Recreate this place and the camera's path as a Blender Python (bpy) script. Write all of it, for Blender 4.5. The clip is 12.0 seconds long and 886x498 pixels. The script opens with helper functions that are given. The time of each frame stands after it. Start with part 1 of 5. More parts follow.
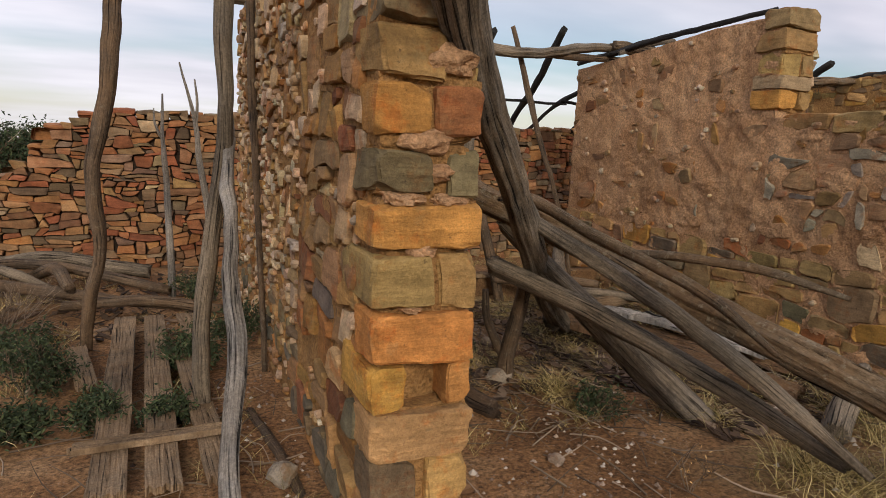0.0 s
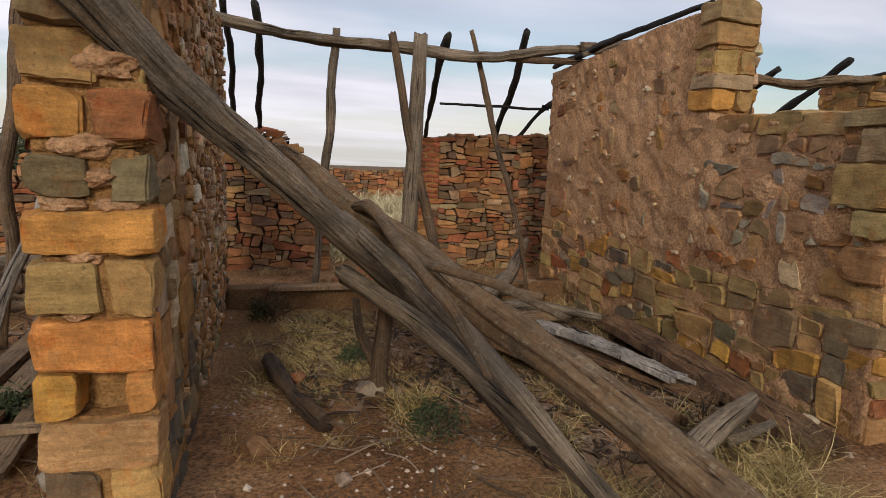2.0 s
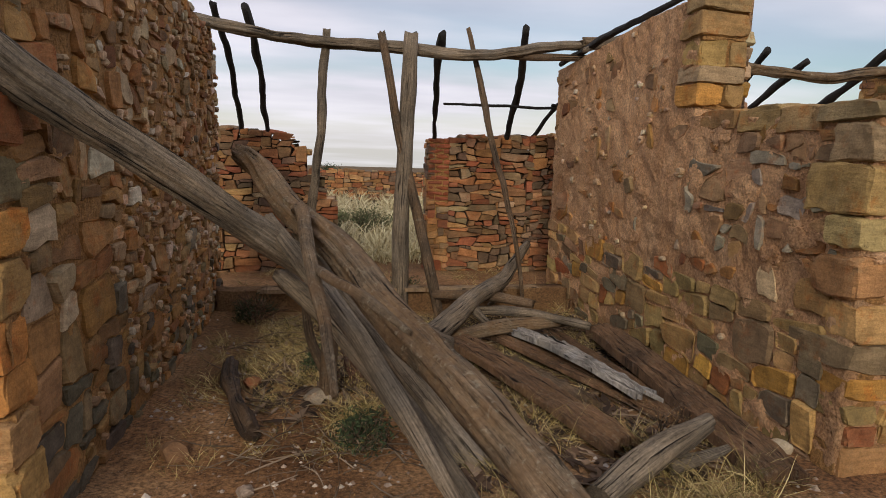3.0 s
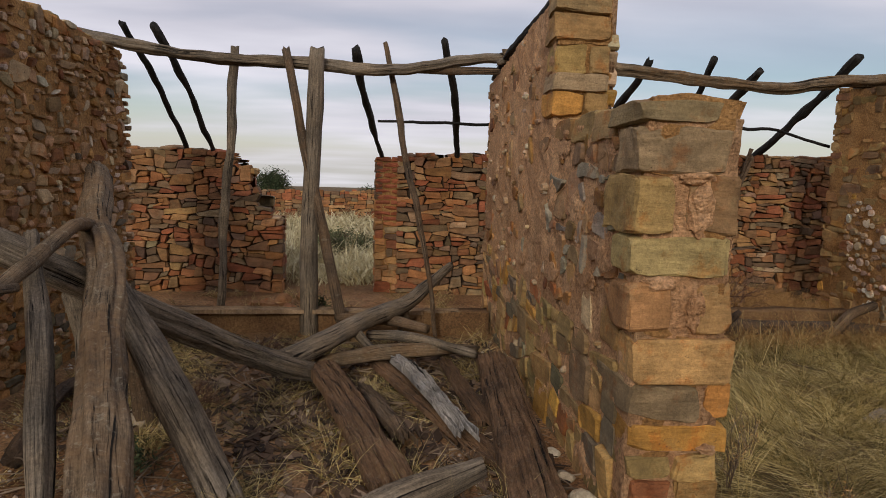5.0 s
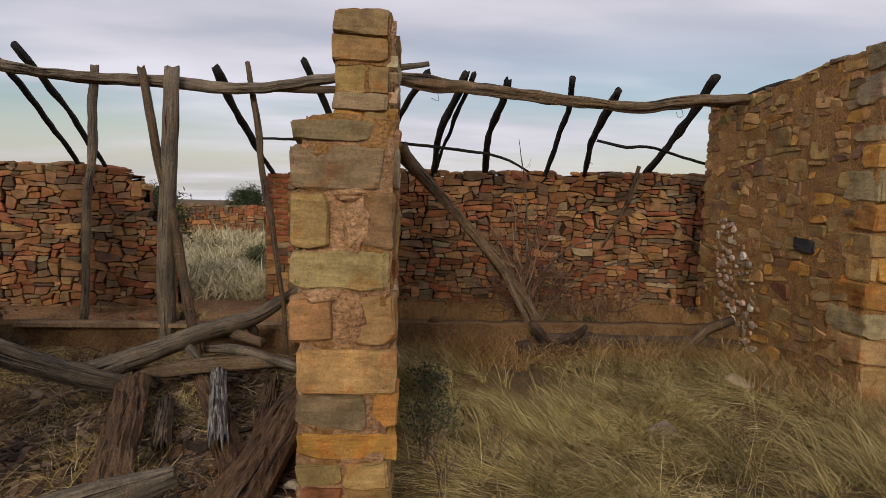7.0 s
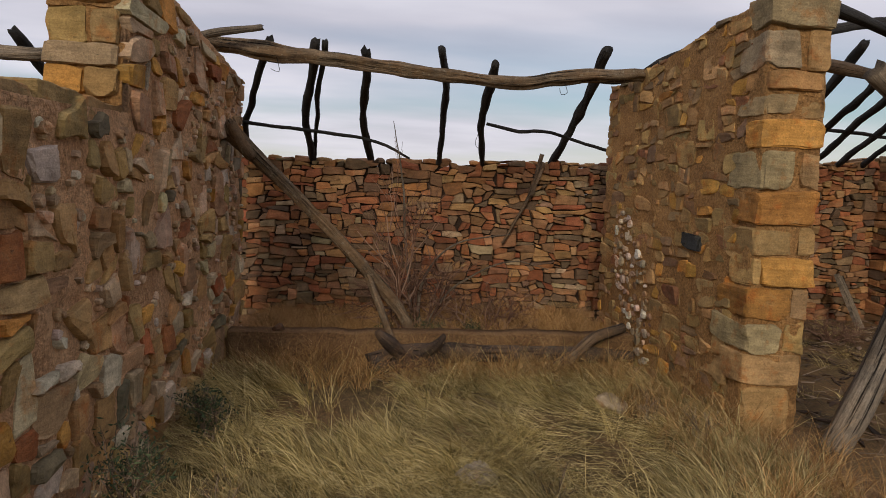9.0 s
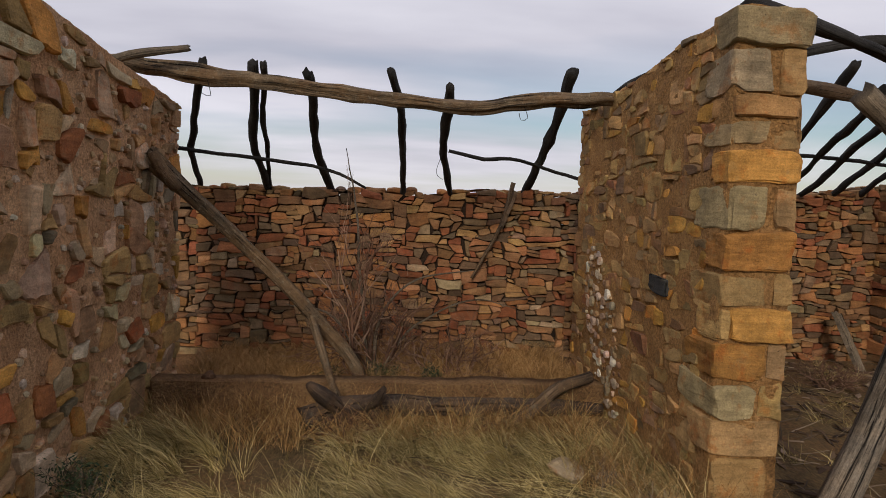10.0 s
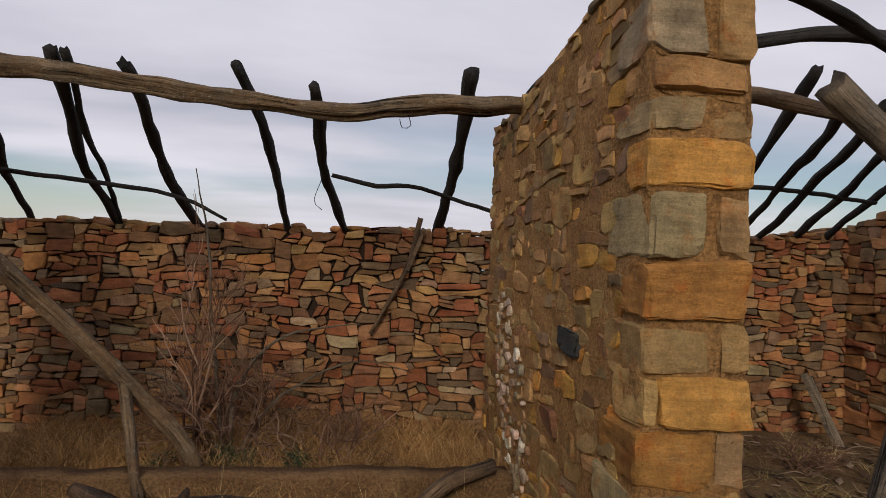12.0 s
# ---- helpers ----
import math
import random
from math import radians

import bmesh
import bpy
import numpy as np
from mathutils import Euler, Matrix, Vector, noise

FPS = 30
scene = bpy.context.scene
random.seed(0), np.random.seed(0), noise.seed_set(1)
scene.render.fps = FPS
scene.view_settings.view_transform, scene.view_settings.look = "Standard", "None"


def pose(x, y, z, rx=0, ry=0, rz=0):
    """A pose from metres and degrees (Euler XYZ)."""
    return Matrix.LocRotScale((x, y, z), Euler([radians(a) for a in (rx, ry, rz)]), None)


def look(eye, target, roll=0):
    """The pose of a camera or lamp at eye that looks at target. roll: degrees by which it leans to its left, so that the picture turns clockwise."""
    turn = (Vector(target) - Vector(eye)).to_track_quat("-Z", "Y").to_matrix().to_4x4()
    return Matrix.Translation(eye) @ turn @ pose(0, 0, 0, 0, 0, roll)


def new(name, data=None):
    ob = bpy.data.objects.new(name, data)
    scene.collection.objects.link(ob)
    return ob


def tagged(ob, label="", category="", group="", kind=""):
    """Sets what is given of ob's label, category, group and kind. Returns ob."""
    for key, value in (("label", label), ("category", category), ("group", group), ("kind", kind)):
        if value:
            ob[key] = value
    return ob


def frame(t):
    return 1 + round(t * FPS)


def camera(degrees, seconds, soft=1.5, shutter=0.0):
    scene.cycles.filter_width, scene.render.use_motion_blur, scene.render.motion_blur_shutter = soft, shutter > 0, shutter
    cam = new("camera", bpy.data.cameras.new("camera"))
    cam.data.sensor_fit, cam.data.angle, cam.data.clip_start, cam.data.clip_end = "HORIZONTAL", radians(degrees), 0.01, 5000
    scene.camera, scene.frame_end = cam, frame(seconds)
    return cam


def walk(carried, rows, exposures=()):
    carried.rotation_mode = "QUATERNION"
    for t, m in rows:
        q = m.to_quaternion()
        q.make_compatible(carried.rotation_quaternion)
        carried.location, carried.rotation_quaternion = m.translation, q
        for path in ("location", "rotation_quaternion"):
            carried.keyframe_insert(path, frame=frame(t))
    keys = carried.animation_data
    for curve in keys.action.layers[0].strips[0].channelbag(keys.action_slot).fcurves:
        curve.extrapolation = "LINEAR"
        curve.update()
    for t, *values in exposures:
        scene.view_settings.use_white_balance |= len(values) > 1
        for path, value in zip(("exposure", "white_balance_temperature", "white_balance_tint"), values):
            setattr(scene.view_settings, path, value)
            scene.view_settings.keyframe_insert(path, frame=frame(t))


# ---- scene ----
cam = camera(69.2, 12.0, 0.8)
METRES, EYE, TILT, LEAN, TURN = 9.8, 1.5, 0.0, 0.0, -23.5
ROWS = [
    (0.0, 0.0, 0.0, 0.0, 0.44, -9.45, -2.67),
    (0.5, 0.0305, 0.0017, 0.003, 0.61, -8.97, -2.72),
    (1.0, 0.0723, 0.0003, 0.0011, 2.88, -8.83, -2.58),
    (1.5, 0.1159, 0.0136, -0.0031, 6.08, -9.08, -2.29),
    (2.0, 0.1574, 0.0264, 0.0045, 8.21, -9.0, -2.26),
    (2.5, 0.1939, 0.0389, 0.0075, 10.94, -9.04, -2.06),
    (4.5, 0.3431, 0.1338, -0.0011, 18.82, -8.47, -1.52),
    (5.0, 0.3806, 0.1364, 0.0049, 19.14, -7.17, -1.6),
    (5.5, 0.425, 0.1369, 0.0062, 20.2, -5.67, -1.5),
    (6.0, 0.4636, 0.1547, 0.0026, 19.81, -5.77, -1.49),
    (6.5, 0.496, 0.168, 0.0069, 19.35, -5.69, -1.63),
    (7.0, 0.5338, 0.1776, 0.0094, 19.02, -5.71, -1.74),
    (7.5, 0.5655, 0.2071, 0.0036, 18.65, -5.87, -1.74),
    (9.5, 0.6487, 0.3536, 0.0016, 17.25, -5.72, -2.05),
    (10.0, 0.6644, 0.391, 0.0152, 18.2, -3.94, -2.07),
    (10.5, 0.6614, 0.4282, 0.0135, 19.08, 1.01, -2.09),
    (11.0, 0.6685, 0.4636, 0.0074, 18.75, 1.17, -1.97),
    (11.5, 0.6877, 0.505, 0.0053, 18.28, 1.27, -1.96),
    (12.0, 0.6978, 0.5498, -0.0002, 15.55, 1.28, -2.33),
]
EXPOSURES = [(0.0, -0.12), (2.5, -0.16), (4.5, -0.36), (6.5, -0.42), (9.5, -0.40), (11.0, -0.50), (12.0, -0.48)]
walk(cam, [(t, pose(0, 0, EYE, TILT, LEAN, TURN) @ pose(METRES * x, METRES * y, METRES * z, 90 + pitch, roll, yaw)) for t, x, y, z, yaw, pitch, roll in ROWS], EXPOSURES)

# ---- world and sun ----
world = bpy.data.worlds.new("overcast_sky")
scene.world = world
world.use_nodes = True
wn, wl = world.node_tree.nodes, world.node_tree.links
wn.clear()
w_out = wn.new("ShaderNodeOutputWorld")
w_bg = wn.new("ShaderNodeBackground")
w_sky = wn.new("ShaderNodeTexSky")
w_sky.sky_type = "NISHITA"
w_sky.sun_disc = False
w_sky.sun_elevation, w_sky.sun_rotation = radians(23), radians(192)
w_co = wn.new("ShaderNodeTexCoord")
w_sep = wn.new("ShaderNodeSeparateXYZ")
wl.new(w_co.outputs["Generated"], w_sep.inputs[0])
# a flat cloud deck: the direction divided by its height
w_up = wn.new("ShaderNodeMath"); w_up.operation = "ADD"; w_up.inputs[1].default_value = 0.12
wl.new(w_sep.outputs["Z"], w_up.inputs[0])
w_div = wn.new("ShaderNodeVectorMath"); w_div.operation = "DIVIDE"
w_cmb = wn.new("ShaderNodeCombineXYZ")
for k in range(3):
    wl.new(w_up.outputs[0], w_cmb.inputs[k])
wl.new(w_co.outputs["Generated"], w_div.inputs[0]); wl.new(w_cmb.outputs[0], w_div.inputs[1])
w_map = wn.new("ShaderNodeMapping")
w_map.inputs["Scale"].default_value = (0.55, 1.0, 1.0)
w_map.inputs["Location"].default_value = (3.1, 1.7, 0.0)
wl.new(w_div.outputs[0], w_map.inputs[0])
w_noise = wn.new("ShaderNodeTexNoise")
w_noise.inputs["Scale"].default_value, w_noise.inputs["Detail"].default_value, w_noise.inputs["Roughness"].default_value = 0.9, 5, 0.5
wl.new(w_map.outputs[0], w_noise.inputs["Vector"])
w_ramp = wn.new("ShaderNodeValToRGB")
w_ramp.color_ramp.elements[0].position, w_ramp.color_ramp.elements[0].color = 0.34, (6.1, 6.05, 7.1, 1)
w_ramp.color_ramp.elements[1].position, w_ramp.color_ramp.elements[1].color = 0.66, (9.3, 9.15, 10.1, 1)
wl.new(w_noise.outputs["Fac"], w_ramp.inputs[0])
w_mask = wn.new("ShaderNodeValToRGB")
w_mask.color_ramp.elements[0].position, w_mask.color_ramp.elements[0].color = 0.44, (0.05, 0.05, 0.05, 1)
w_mask.color_ramp.elements[1].position, w_mask.color_ramp.elements[1].color = 0.64, (1, 1, 1, 1)
w_noise2 = wn.new("ShaderNodeTexNoise")
w_noise2.inputs["Scale"].default_value, w_noise2.inputs["Detail"].default_value = 0.45, 4
wl.new(w_map.outputs[0], w_noise2.inputs["Vector"]); wl.new(w_noise2.outputs["Fac"], w_mask.inputs[0])
# the deck closes overhead; blue gaps show low down only
w_close = wn.new("ShaderNodeMapRange")
w_close.inputs[1].default_value, w_close.inputs[2].default_value, w_close.inputs[3].default_value, w_close.inputs[4].default_value = 0.12, 0.26, 0.0, 0.95
wl.new(w_sep.outputs["Z"], w_close.inputs[0])
w_cover = wn.new("ShaderNodeMath"); w_cover.operation = "ADD"; w_cover.use_clamp = True
wl.new(w_mask.outputs[0], w_cover.inputs[0]); wl.new(w_close.outputs[0], w_cover.inputs[1])
w_mix = wn.new("ShaderNodeMixRGB")
wl.new(w_cover.outputs[0], w_mix.inputs[0]); wl.new(w_sky.outputs[0], w_mix.inputs[1]); wl.new(w_ramp.outputs[0], w_mix.inputs[2])
w_low = wn.new("ShaderNodeMapRange")
w_low.inputs[1].default_value, w_low.inputs[2].default_value, w_low.inputs[3].default_value, w_low.inputs[4].default_value = 0.0, 0.11, 0.6, 0.0
wl.new(w_sep.outputs["Z"], w_low.inputs[0])
w_hor = wn.new("ShaderNodeMixRGB")
w_hor.inputs[2].default_value = (8.6, 8.3, 8.3, 1)
wl.new(w_low.outputs[0], w_hor.inputs[0]); wl.new(w_mix.outputs[0], w_hor.inputs[1])
wl.new(w_hor.outputs[0], w_bg.inputs[0])
w_bg.inputs[1].default_value = 0.112
wl.new(w_bg.outputs[0], w_out.inputs[0])

sun = new("sun", bpy.data.lights.new("sun", "SUN"))
sun.data.energy, sun.data.angle, sun.data.color = 2.2, radians(12), (1.0, 0.89, 0.74)
sun.matrix_world = look((0, 0, 0), (0.20, 0.89, -0.40))


# ---- materials ----
class Nodes:
    """A node material with a few short cuts."""

    def __init__(self, name, rough=0.9):
        self.mat = bpy.data.materials.new(name)
        self.mat.use_nodes = True
        self.t = self.mat.node_tree
        self.bsdf = self.t.nodes["Principled BSDF"]
        self.bsdf.inputs["Roughness"].default_value = rough
        self.bsdf.inputs["Specular IOR Level"].default_value = 0.25

    def n(self, kind, **given):
        node = self.t.nodes.new(kind)
        for key, value in given.items():
            node.inputs[key.replace("_", " ")].default_value = value
        return node

    def link(self, a, b):
        self.t.links.new(a, b)

    def coords(self, kind="Object", scale=(1, 1, 1)):
        co, mp = self.n("ShaderNodeTexCoord"), self.n("ShaderNodeMapping")
        mp.inputs["Scale"].default_value = scale
        self.link(co.outputs[kind], mp.inputs[0])
        return mp.outputs[0]

    def world_coords(self, scale=(1, 1, 1)):
        geo, mp = self.n("ShaderNodeNewGeometry"), self.n("ShaderNodeMapping")
        mp.inputs["Scale"].default_value = scale
        self.link(geo.outputs["Position"], mp.inputs[0])
        return mp.outputs[0]

    def noise(self, vec, scale, detail=4, rough=0.55):
        node = self.n("ShaderNodeTexNoise", Scale=scale, Detail=detail, Roughness=rough)
        self.link(vec, node.inputs["Vector"])
        return node.outputs["Fac"]

    def ramp(self, fac, *stops):
        node = self.n("ShaderNodeValToRGB")
        els = node.color_ramp.elements
        while len(els) < len(stops):
            els.new(0.5)
        for e, (pos, col) in zip(els, stops):
            e.position = pos
            e.color = (*col, 1) if not isinstance(col, (int, float)) else (col, col, col, 1)
        self.link(fac, node.inputs[0])
        return node.outputs[0]

    def mix(self, fac, a, b, mode="MIX"):
        node = self.n("ShaderNodeMixRGB")
        node.blend_type = mode
        for k, v in enumerate((fac, a, b)):
            sock = node.inputs[k]
            if isinstance(v, (int, float)):
                sock.default_value = (v, v, v, 1) if k else v
            elif isinstance(v, tuple):
                sock.default_value = (*v, 1)
            else:
                self.link(v, sock)
        return node.outputs[0]

    def finish(self, colour, height=None, strength=0.4, distance=0.01):
        self.link(colour, self.bsdf.inputs["Base Color"])
        if height is not None:
            bump = self.n("ShaderNodeBump", Strength=strength, Distance=distance)
            self.link(height, bump.inputs["Height"])
            self.link(bump.outputs[0], self.bsdf.inputs["Normal"])
        return self.mat


def stone_material(name, lichen=0.2, rust=0.6):
    m = Nodes(name, 0.9)
    at = m.n("ShaderNodeAttribute"); at.attribute_name = "tint"
    v = m.world_coords()
    patch = m.noise(v, 4.5, 9, 0.72)
    grain = m.noise(v, 75.0, 5, 0.75)
    chip = m.noise(v, 16.0, 10, 0.7)
    strata = m.noise(m.world_coords((2, 2, 14)), 2.2, 6, 0.65)
    c = m.mix(1.0, at.outputs["Color"], m.ramp(patch, (0.36, 0.48), (0.64, 0.95)), "MULTIPLY")
    c = m.mix(1.0, c, m.ramp(grain, (0.33, 0.78), (0.67, 1.20)), "MULTIPLY")
    c = m.mix(1.0, c, m.ramp(strata, (0.36, 0.80), (0.60, 1.10)), "MULTIPLY")
    c = m.mix(m.ramp(m.noise(m.world_coords((1.1, 1, 1)), 6.0, 8, 0.7), (0.54, 0.0), (0.64, rust)), c, m.mix(1.0, c, (1.0, 0.58, 0.33), "MULTIPLY"))
    c = m.mix(m.ramp(m.noise(m.world_coords((1.3, 1.2, 1.3)), 5.0, 9, 0.74), (0.56, 0.0), (0.64, 1.2 * lichen)), c, (0.26, 0.225, 0.12))
    c = m.mix(m.ramp(m.noise(v, 30.0, 6, 0.75), (0.30, 0.75), (0.39, 0.0)), c, (0.055, 0.035, 0.022))
    h = m.mix(0.3, m.mix(0.35, chip, grain), strata)
    return m.finish(c, h, 1.0, 0.03)


def mud_material(name, colour, pale):
    m = Nodes(name, 0.95)
    v = m.world_coords()
    c = m.ramp(m.noise(v, 2.6, 6, 0.65), (0.3, colour), (0.7, pale))
    c = m.mix(1.0, c, m.ramp(m.noise(v, 48.0, 5, 0.7), (0.34, 0.55), (0.66, 1.35)), "MULTIPLY")
    c = m.mix(1.0, c, m.ramp(m.noise(v, 0.9, 4), (0.35, 0.78), (0.65, 1.1)), "MULTIPLY")
    c = m.mix(m.ramp(m.noise(v, 7.0, 6, 0.7), (0.58, 0.0), (0.66, 0.7)), c, pale)
    c = m.mix(m.ramp(m.noise(m.world_coords((1, 1, 1.2)), 11.0, 5, 0.7), (0.60, 0.0), (0.68, 0.55)), c, tuple(k * 0.55 for k in colour))
    h = m.mix(0.35, m.noise(v, 11.0, 8, 0.75), m.noise(v, 70.0, 3))
    return m.finish(c, h, 1.0, 0.06)


def wood_material(name, dark, pale, bark=0.0, deep=1.0):
    m = Nodes(name, 0.85)
    v = m.world_coords()

    def streak(scale, size, detail, rough, twist):
        node = m.n("ShaderNodeTexNoise", Scale=size, Detail=detail, Roughness=rough, Distortion=twist)
        m.link(m.coords("UV", scale), node.inputs["Vector"])
        return node.outputs["Fac"]

    g1 = streak((9, 1.4, 1), 2.0, 8, 0.7, 0.4)
    g2 = streak((55, 9.0, 1), 2.0, 5, 0.65, 0.3)
    c = m.ramp(m.mix(0.4, g1, g2), (0.33, dark), (0.47, tuple((a + b) * 0.5 for a, b in zip(dark, pale))), (0.60, pale))
    c = m.mix(1.0, c, m.ramp(m.noise(v, 2.3, 5, 0.6), (0.32, 0.55), (0.66, 1.3)), "MULTIPLY")
    c = m.mix(1.0, c, m.ramp(m.noise(v, 70.0, 5, 0.75), (0.35, 0.7), (0.65, 1.25)), "MULTIPLY")
    c = m.mix(m.ramp(m.noise(v, 3.0, 7, 0.7), (0.46, 0.0), (0.58, 0.55)), c, m.mix(1.0, c, (0.72, 0.80, 0.92), "MULTIPLY"))
    crack = m.ramp(streak((7, 0.9, 1), 1.6, 9, 0.7, 0.9), (0.375, 0.04), (0.43, 1.0))
    c = m.mix(1.0, c, crack, "MULTIPLY")
    c = m.mix(m.ramp(m.noise(v, 3.5, 5, 0.65), (0.45, 0.0), (0.58, bark)), c, m.mix(1.0, m.ramp(m.noise(v, 30.0, 4), (0.3, (0.13, 0.07, 0.035)), (0.7, (0.30, 0.18, 0.085))), crack, "MULTIPLY"))
    c = m.mix(m.ramp(m.noise(v, 24.0, 5, 0.7), (0.58, 0.0), (0.64, 0.6 * bark)), c, (0.46, 0.40, 0.28))
    h = m.mix(0.5, m.mix(0.5, g1, m.noise(v, 55.0, 5, 0.7)), crack)
    return m.finish(c, h, 1.0, 0.05 * deep)


def ground_material():
    m = Nodes("red_earth", 0.96)
    v = m.world_coords()
    at = m.n("ShaderNodeAttribute"); at.attribute_name = "tint"
    c = m.ramp(m.noise(v, 1.1, 6, 0.65), (0.30, (0.13, 0.06, 0.024)), (0.50, (0.27, 0.138, 0.058)), (0.72, (0.41, 0.25, 0.125)))
    c = m.mix(1.0, c, m.ramp(m.noise(v, 38.0, 5, 0.7), (0.35, 0.3), (0.66, 1.55)), "MULTIPLY")
    vor = m.n("ShaderNodeTexVoronoi", Scale=70.0)
    m.link(v, vor.inputs["Vector"])
    chips = m.ramp(vor.outputs["Distance"], (0.14, 1.0), (0.26, 0.0))
    keep = m.ramp(m.noise(v, 5.0, 4), (0.48, 0.0), (0.58, 0.9))
    c = m.mix(m.mix(1.0, chips, keep, "MULTIPLY"), c, (0.42, 0.31, 0.235))
    litter = m.ramp(m.noise(m.world_coords((55, 14, 9)), 1.5, 4), (0.3, (0.04, 0.026, 0.011)), (0.7, (0.16, 0.11, 0.045)))
    share = m.mix(1.0, at.outputs["Color"], m.ramp(m.noise(v, 2.2, 6, 0.65), (0.34, 0.0), (0.56, 1.0)), "MULTIPLY")
    share = m.mix(0.5, share, at.outputs["Color"])
    c = m.mix(share, c, litter)
    h = m.mix(0.5, m.noise(v, 30.0, 6, 0.7), chips)
    return m.finish(c, h, 0.9, 0.04)


def island_material(name, *stops, rough=0.9, bump=0.0):
    m = Nodes(name, rough)
    geo = m.n("ShaderNodeNewGeometry")
    c = m.ramp(geo.outputs["Random Per Island"], *stops)
    c = m.mix(1.0, c, m.ramp(m.noise(m.world_coords(), 1.6, 4, 0.6), (0.3, 0.5), (0.68, 1.2)), "MULTIPLY")
    return m.finish(c)


STONE = stone_material("weathered_sandstone")
DRY = stone_material("dry_wall_stone", 0.12, 0.35)
MUD = mud_material("mud_mortar", (0.30, 0.148, 0.048), (0.46, 0.258, 0.098))
RENDER = mud_material("earth_render", (0.44, 0.228, 0.105), (0.64, 0.395, 0.215))
# near-black wall core: shade in the gaps between dry-laid stones, put into its colour
GAP_SHADE = mud_material("wall_gap_shade", (0.03, 0.019, 0.012), (0.06, 0.037, 0.023))
KERB = mud_material("earth_kerb", (0.17, 0.09, 0.04), (0.27, 0.16, 0.075))
GREY = wood_material("silver_weathered_wood", (0.020, 0.015, 0.010), (0.31, 0.24, 0.165))
BARK = wood_material("flaking_bark_wood", (0.04, 0.024, 0.014), (0.33, 0.23, 0.135), 0.6, 1.6)
BROWN = wood_material("brown_dead_wood", (0.025, 0.017, 0.011), (0.21, 0.14, 0.085), 0.3)
BONE = wood_material("bleached_wood", (0.13, 0.105, 0.08), (0.46, 0.40, 0.33))
BLACK = wood_material("dark_rafter_wood", (0.012, 0.011, 0.010), (0.05, 0.044, 0.038))
CHARRED = wood_material("charred_wood", (0.010, 0.008, 0.007), (0.12, 0.08, 0.055), 0.25)
SLAB = wood_material("rotten_bark_slab", (0.022, 0.011, 0.007), (0.31, 0.175, 0.09), 0.3, 2.2)
PLANK = wood_material("sawn_plank", (0.13, 0.08, 0.045), (0.38, 0.26, 0.15), 0.2)
EARTH = ground_material()
STRAW = island_material("dry_straw", (0.0, (0.08, 0.085, 0.022)), (0.2, (0.16, 0.115, 0.036)), (0.45, (0.40, 0.29, 0.10)), (1.0, (0.74, 0.59, 0.28)))
PLAIN = island_material("bleached_plain_grass", (0.0, (0.36, 0.29, 0.15)), (0.5, (0.52, 0.45, 0.26)), (1.0, (0.66, 0.60, 0.40)))
RUST_GRASS = island_material("rusty_dead_grass", (0.0, (0.15, 0.072, 0.024)), (0.5, (0.38, 0.205, 0.07)), (1.0, (0.66, 0.42, 0.18)))
LEAF = island_material("dark_green_leaf", (0.0, (0.022, 0.034, 0.016)), (0.7, (0.05, 0.07, 0.03)), (1.0, (0.10, 0.12, 0.05)))
SAGE = island_material("grey_green_leaf", (0.0, (0.07, 0.09, 0.04)), (1.0, (0.17, 0.18, 0.09)))
TWIG = island_material("dead_twig", (0.0, (0.06, 0.04, 0.025)), (0.7, (0.17, 0.12, 0.08)), (1.0, (0.36, 0.27, 0.19)))
THORN = island_material("reddish_thorn_twig", (0.0, (0.075, 0.038, 0.024)), (0.7, (0.20, 0.105, 0.065)), (1.0, (0.34, 0.22, 0.15)))
CHIP = island_material("pale_gravel", (0.0, (0.20, 0.13, 0.09)), (0.6, (0.36, 0.27, 0.2)), (1.0, (0.55, 0.48, 0.4)))


# ---- mesh helpers ----
class Geo:
    """Vertices, faces and a tint for each face, gathered into one mesh."""

    def __init__(self):
        self.v, self.f, self.c, self.uv = [], [], [], []

    def add(self, verts, faces, tint=(0.5, 0.5, 0.5), uv=None):
        base = len(self.v)
        self.v.extend(verts)
        self.f.extend([tuple(base + i for i in f) for f in faces])
        self.c.extend([tint] * len(verts))
        self.uv.extend(uv if uv else [(0.0, 0.0)] * len(verts))

    def mesh(self, name, mat, smooth=False, origin=None):
        me = bpy.data.meshes.new(name)
        o = origin or Vector((0, 0, 0))
        me.from_pydata([(p[0] - o[0], p[1] - o[1], p[2] - o[2]) for p in self.v], [], self.f)
        at = me.attributes.new("tint", "FLOAT_COLOR", "POINT")
        at.data.foreach_set("color", np.array([(*c, 1.0) for c in self.c], dtype=np.float32).ravel())
        lay = me.uv_layers.new(name="UVMap")
        idx = np.empty(len(me.loops), dtype=np.int32)
        me.loops.foreach_get("vertex_index", idx)
        lay.data.foreach_set("uv", np.array(self.uv, dtype=np.float32)[idx].ravel())
        me.polygons.foreach_set("use_smooth", [smooth] * len(me.polygons))
        me.materials.append(mat)
        me.update()
        return me


def part(name, geo, mat, parent=None, label="", smooth=False, origin=None):
    """One mesh object, its origin at the given place, under a thing, a part or nothing."""
    ob = new(name, geo.mesh(name, mat, smooth, origin))
    if origin is not None:
        ob.location = origin
    if parent is not None:
        ob.parent = parent
        up = Matrix.Translation(parent.location)
        if parent.parent is not None:
            up = Matrix.Translation(parent.parent.location) @ up
        ob.matrix_parent_inverse = up.inverted()
    if label:
        tagged(ob, label)
    return ob


